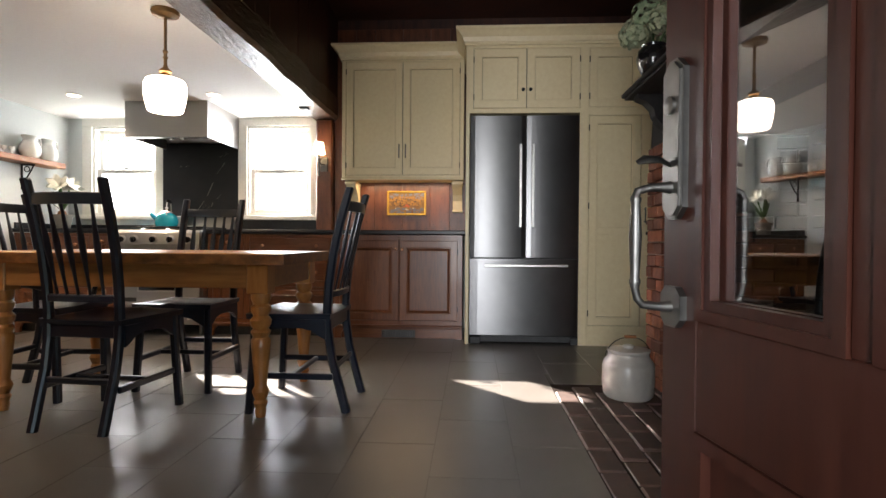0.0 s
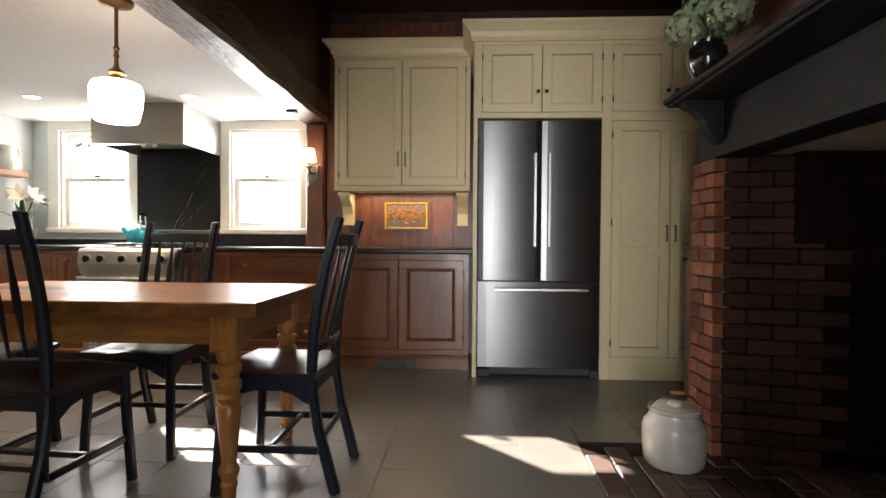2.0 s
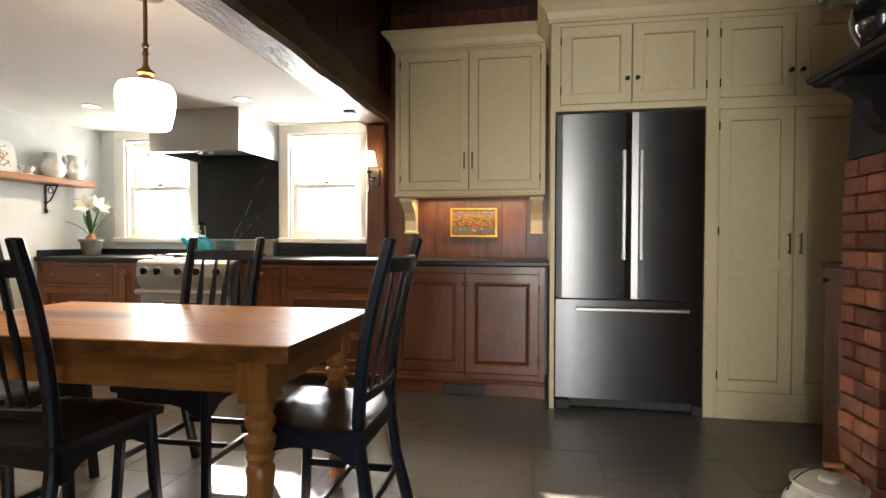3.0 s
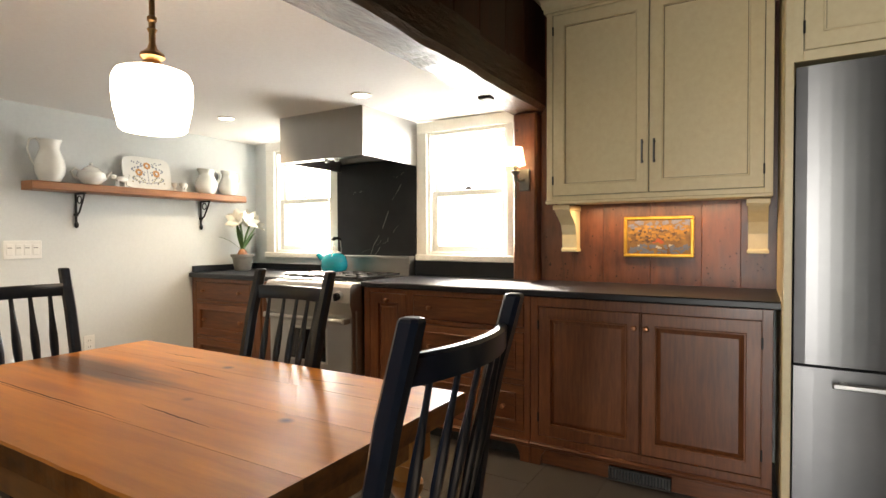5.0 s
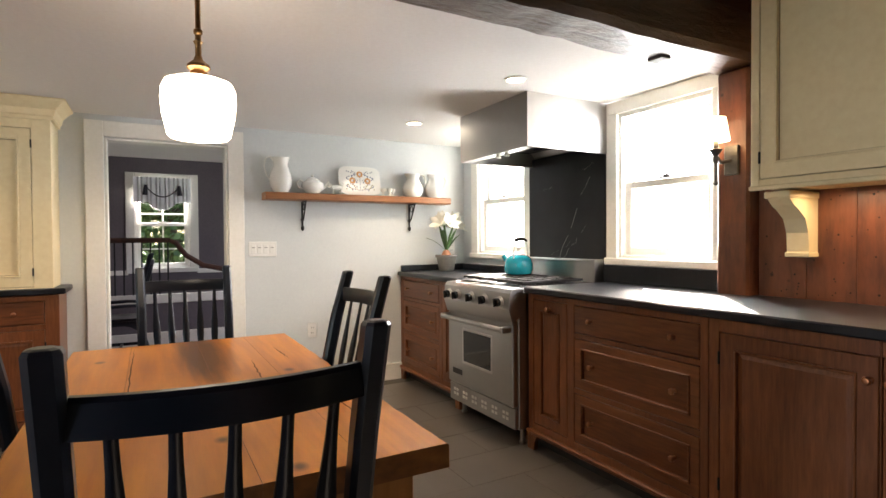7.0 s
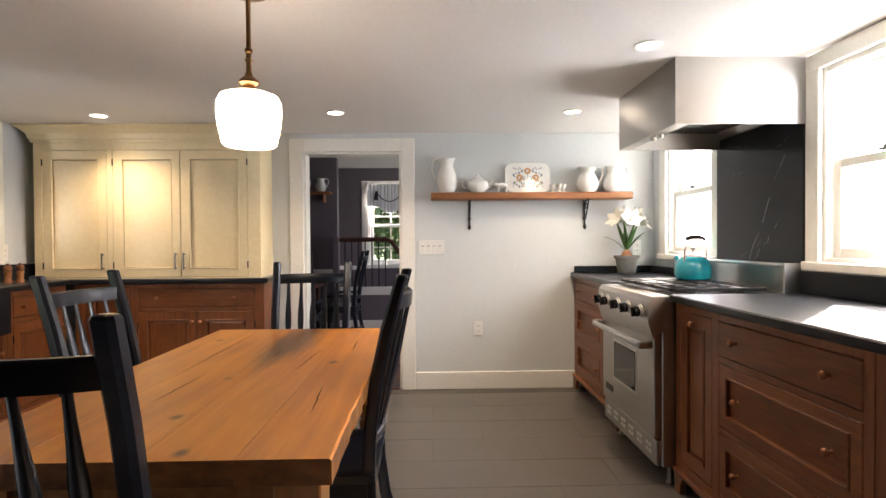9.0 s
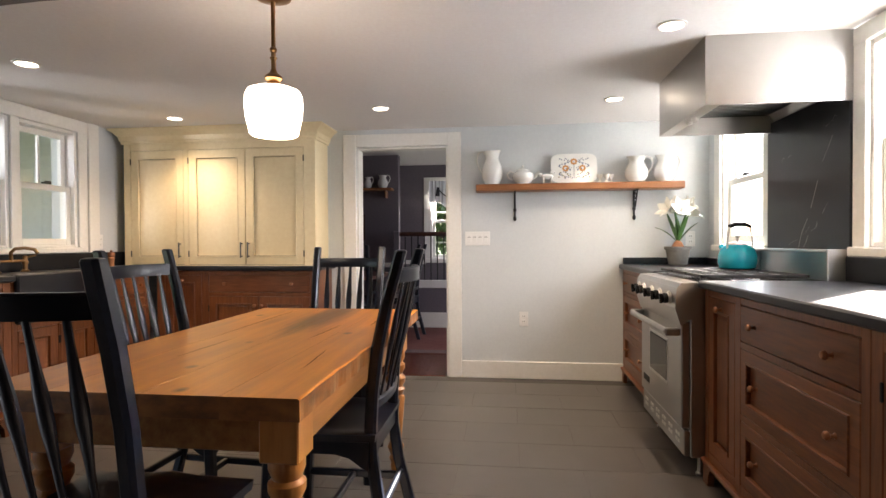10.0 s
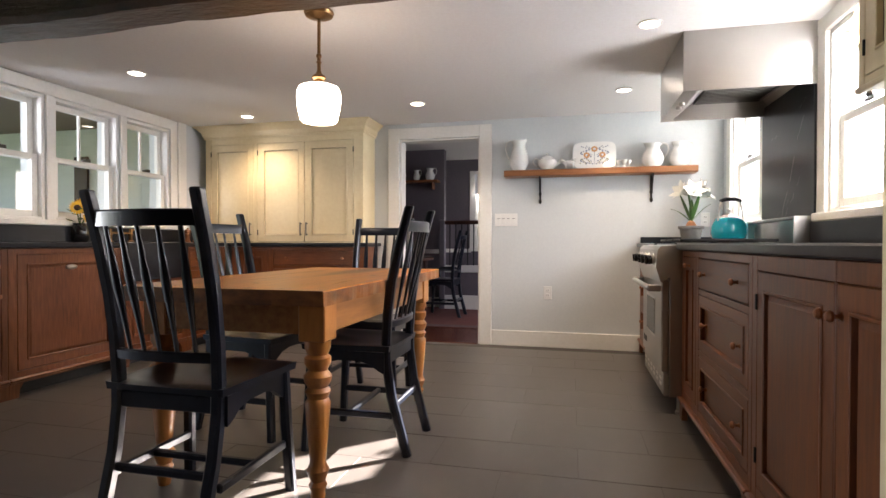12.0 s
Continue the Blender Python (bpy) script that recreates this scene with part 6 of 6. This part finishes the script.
# stair rail before the window
sr = thing("stair_rail", "dark wooden stair rail with thin black balusters", "stair rail", -5.45, 3.42, 0)
bm = bmesh.new(); tube(bm, [(0, -.08, 1.22), (0, .55, 1.22), (0, .62, 1.19), (0, .72, 1.05), (0, .9, .93), (0, 1.2, .86)], .03, 8)
part("handrail", bm, DARKBOARD, sr, smooth=True)
part("newel", B((-.04, .04, -.12, -.04, 0, 1.26, .008)), LILAC, sr)
for i in range(7):
    bm = bmesh.new(); tube(bm, [(0, .03 + i * .085, .62), (0, .03 + i * .085, 1.2)], .008, 6)
    part("baluster", bm, IRON, sr)
part("stringer", B((-.05, .03, -.04, 1.2, .52, .62, .005), (-.05, .03, -.04, 1.2, 0, .2, .005)), WHITE, sr)
part("rail_panel", B((-.03, .01, -.04, 1.2, .2, .52, .004)), LILAC, sr)
S("floor_dining", B((DX, XW - .15, .9, 6.2, -.1, -.012, 0)), SLOT, "sub-floor of the dining room", "floor")
ps = thing("plate_shelf", "small reddish wooden shelf with pitchers in the dining room", "shelf", -5.60, 2.85, 1.80)
part("board", B((0, .16, -.4, .42, 0, .03, .003)), SHELFWOOD, ps)
part("bracket", B((0, .12, .32, .345, -.10, 0, .01)), SHELFWOOD, ps)
for i, yy in enumerate((2.72, 2.94, 3.14)):
    q = pitcher(yy, (.11, .15, .17)[i], (.04, .05, .07)[i], -1, "pale pitcher on the dining room shelf")
    q.matrix_world = pose(-5.52, yy, 1.83)
gp = thing("framed_print", "brown-framed print hanging in the dining room", "picture", -5.598, 2.72, 1.32, 90)
part("frame", B((-.16, .16, -.02, 0, -.17, -.145), (-.16, .16, -.02, 0, .145, .17), (-.16, -.135, -.02, 0, -.145, .145), (.135, .16, -.02, 0, -.145, .145)), DARKBOARD, gp)
part("print", B((-.135, .135, -.01, -.002, -.145, .145, 0)), mat("sepia_print", (.14, .06, .03), (.32, .18, .10), .6, scale=9, grain=(1, 1, 5), bump=0), gp)
gp2 = thing("framed_print", "small dark-framed print near the dining room window", "picture", DX + .002, 4.86, 1.20, 90)
part("frame", B((-.13, .13, -.02, 0, -.14, -.115), (-.13, .13, -.02, 0, .115, .14), (-.13, -.105, -.02, 0, -.115, .115), (.105, .13, -.02, 0, -.115, .115)), IRON, gp2)
part("print", B((-.105, .105, -.01, -.002, -.115, .115, 0)), mat("grey_print", (.05, .05, .06), (.12, .12, .13), .6, scale=9, bump=0), gp2)
dt = thing("side_table", "dark wooden table in the dining room", "table", -4.7, 2.9, 0)
bm = bmesh.new(); prism(bm, squircle(.75, .45, 32, 2.4), .71, .74, "z"); part("tabletop", bm, DARKBOARD, dt)
for sx in (-1, 1):
    for sy in (-1, 1):
        bm = bmesh.new(); lathe(bm, [(.018, 0), (.028, .2), (.022, .45), (.03, .71)], sx * .5, sy * .26, 0, seg=12); part("leg", bm, DARKBOARD, dt, smooth=True)
ac = chair(True)
ac.matrix_world = pose(-4.75, 3.52, 0, 0, 0, 178)
tagged(ac, "dark wooden armchair drawn up to the dining room table", group="dining room chairs")
copy_thing(ac, pose(-3.98, 3.2, 0, 0, 0, 95))
rug = thing("rug", "faded red patterned rug on dark floorboards", "rug", -4.85, 3.6, 0)
part("field", B((-.85, .85, -.75, .75, .0, .008, .002)), RUGRED, rug)
part("border", B((-1.0, 1.0, -.9, -.75, .0, .009, .002), (-1.0, 1.0, .75, .9, .0, .009, .002), (-1.0, -.85, -.75, .75, .0, .009, .002), (.85, 1.0, -.75, .75, .0, .009, .002)), mat("rug_border", (.05, .03, .04), (.14, .10, .09), .95, scale=18, bump=.5), rug)

# ---------- outside ----------
bm = bmesh.new()
bmesh.ops.create_grid(bm, x_segments=2, y_segments=2, size=400)
gr = S("ground", bm, GRASS, "mown lawn round the house", "ground"); gr.location.z = -.4
# covered porch seen through the south windows
pr = thing("porch", "covered porch with pale clapboard wall and white posts", "porch", 0, 0, 0, kind="structure")
# unseen deck, coloured dark to cut the light it bounces indoors
part("deck", B((-6, 3.2, -4.5, YS - .22, -.42, -.06, 0)), mat("dark_deck", (.07, .06, .05), (.13, .115, .10), .7, scale=6, grain=(.6, 6, 6)), pr)
part("porch_ceiling", B((-6, 3.2, -4.6, YS - .22, 2.35, 2.42, 0)), mat("porch_ceiling_wood", (.16, .10, .06), (.28, .19, .12), .6, scale=6, grain=(.6, 6, 6)), pr)
for i in range(20):
    bm = bmesh.new(); prism(bm, [(0, 0), (.02, 0), (.008, .13), (0, .13)], -7.0, 1.0, "y", m=pose(-3.6, 0, -.1 + i * .125))
    part("clapboard", bm, SIDING, pr)
part("end_wall", B((-3.75, -3.6, -7.0, 1.0, -.1, 2.4, 0)), SIDING, pr)
for px in (-2.2, .4, 2.6):
    part("post", B((px - .06, px + .06, -4.4, -4.28, -.1, 2.36, .006)), WHITE, pr)
part("shutter", B((-3.575, -3.54, -.95, -.75, .5, 2.0, .004)), DOORWOOD, pr, "dark red shutter")


def tree(x, y, h, spread, seed, label):
    r = random.Random(seed)
    t = thing("tree", label, "tree", x, y, -.4, group="garden trees")
    bm = bmesh.new()
    tube(bm, [(0, 0, 0), (.05, .02, h * .3), (-.04, .05, h * .6), (.02, 0, h * .85)], [.16, .12, .08, .03], 10)
    tips = []
    for k in range(9):
        a, z = k * 2.4, h * (.28 + .06 * k)
        tip = (math.cos(a) * spread * r.uniform(.6, .95), math.sin(a) * spread * r.uniform(.6, .95), z + h * r.uniform(.1, .25))
        tube(bm, [(0, 0, z), (tip[0] * .5, tip[1] * .5, (z + tip[2]) / 2 + .1), tip], [.05, .035, .012], 6); tips.append(tip)
    part("trunk", bm, BARK, t)
    tips.append((0, 0, h * .95))
    vs, fs = [], []
    for tip in tips:
        for k in range(420):
            d = Vector((r.gauss(0, 1), r.gauss(0, 1), r.gauss(0, .8))); c = Vector(tip) + d * spread * .26
            u = Vector((r.uniform(-1, 1), r.uniform(-1, 1), r.uniform(-1, 1))).normalized(); q = u.orthogonal().normalized(); s = r.uniform(.05, .1)
            i = len(vs); vs += [c - u * s, c + q * s * .6, c + u * s, c - q * s * .6]; fs.append((i, i + 1, i + 2, i + 3))
    me = bpy.data.meshes.new("crown"); me.from_pydata([tuple(v) for v in vs], [], fs); me.materials.append(FOLIAGE)
    ob = new("crown", me); ob.parent = t
    return t


tree(8.5, 24.0, 4.0, 1.6, 1, "leafy garden tree outside the kitchen window")
tree(-13.0, 22.0, 5.0, 1.9, 2, "leafy garden tree beyond the kitchen window")
tree(-9.6, 4.1, 3.2, 1.3, 3, "leafy shrub tree outside the dining room window")
tree(-10.4, 3.0, 3.8, 1.5, 4, "leafy garden tree beyond the dining room")
tree(-9.9, 5.6, 3.4, 1.4, 5, "leafy garden tree beyond the dining room")
hs_ = thing("neighbour_house", "pale clapboard outbuilding with a grey shingle roof", "house", -3.2, 21, -.4)
part("wall", B((-4, 4, 0, 5, 0, 2.8, 0)), SIDING, hs_)
bm = bmesh.new(); prism(bm, [(-.4, 2.7), (2.5, 5.0), (5.4, 2.7), (5.4, 2.6), (2.5, 4.85), (-.4, 2.6)], -4.3, 4.3, "x"); part("roof", bm, SHINGLE, hs_)

# ---------- floors, piece by piece ----------
floor = S("floor", B((XW - .15, XE, YS - .22, YN, -.1, -.0016, 0)), GROUT, "grey slate tile floor in a staggered bond", "floor")
TW, TL = .318, .61
tl = {}
def tile_mesh(w, l):
    k = (round(w, 3), round(l, 3))
    if k not in tl:
        tl[k] = mesh_of("tile", B((-w / 2 + .0011, w / 2 - .0011, -l / 2 + .0011, l / 2 - .0011, -.010, 0, .0008)), TILE)
    return tl[k]
rt = random.Random(11)
c = 0
x = .975 - TW * 12
while x < XE:
    y = YS - .22 - (TL / 2 if c % 2 else 0) - .12
    while y < YN:
        a, b, lo, hi = max(x, XW - .14), min(x + TW, XE), max(y, YS - .22), min(y + TL, YN)
        if b > 1.585 and hi > 2.30 and lo < 4.30:
            if a < 1.585: b = 1.585
            elif lo < 4.30 < hi: lo = 4.30
            elif lo < 2.30 < hi: hi = 2.30
            else: a = b
        if b - a > .03 and hi - lo > .03:
            ob = new("tile", tile_mesh(b - a, hi - lo)); ob.parent = floor
            ob.matrix_world = pose((a + b) / 2, (lo + hi) / 2, rt.uniform(-.0006, .0006), rt.uniform(-.06, .06), rt.uniform(-.06, .06), 0)
        y += TL
    x += TW; c += 1
dfl = bpy.data.objects["floor_dining"]
y = .9
while y < 6.19:
    w = rt.choice((.14, .17, .2)); hi = min(y + w, 6.2)
    part("plank", B((DX, XW - .15, y + .001, hi - .001, -.012, 0.0, .002)), DINFLOOR, dfl)
    y = hi
S("threshold", B((XW - .15, XW - .001, 3.517, 4.268, -.006, .008, .004)), DINFLOOR, "dark red wooden threshold", "threshold")
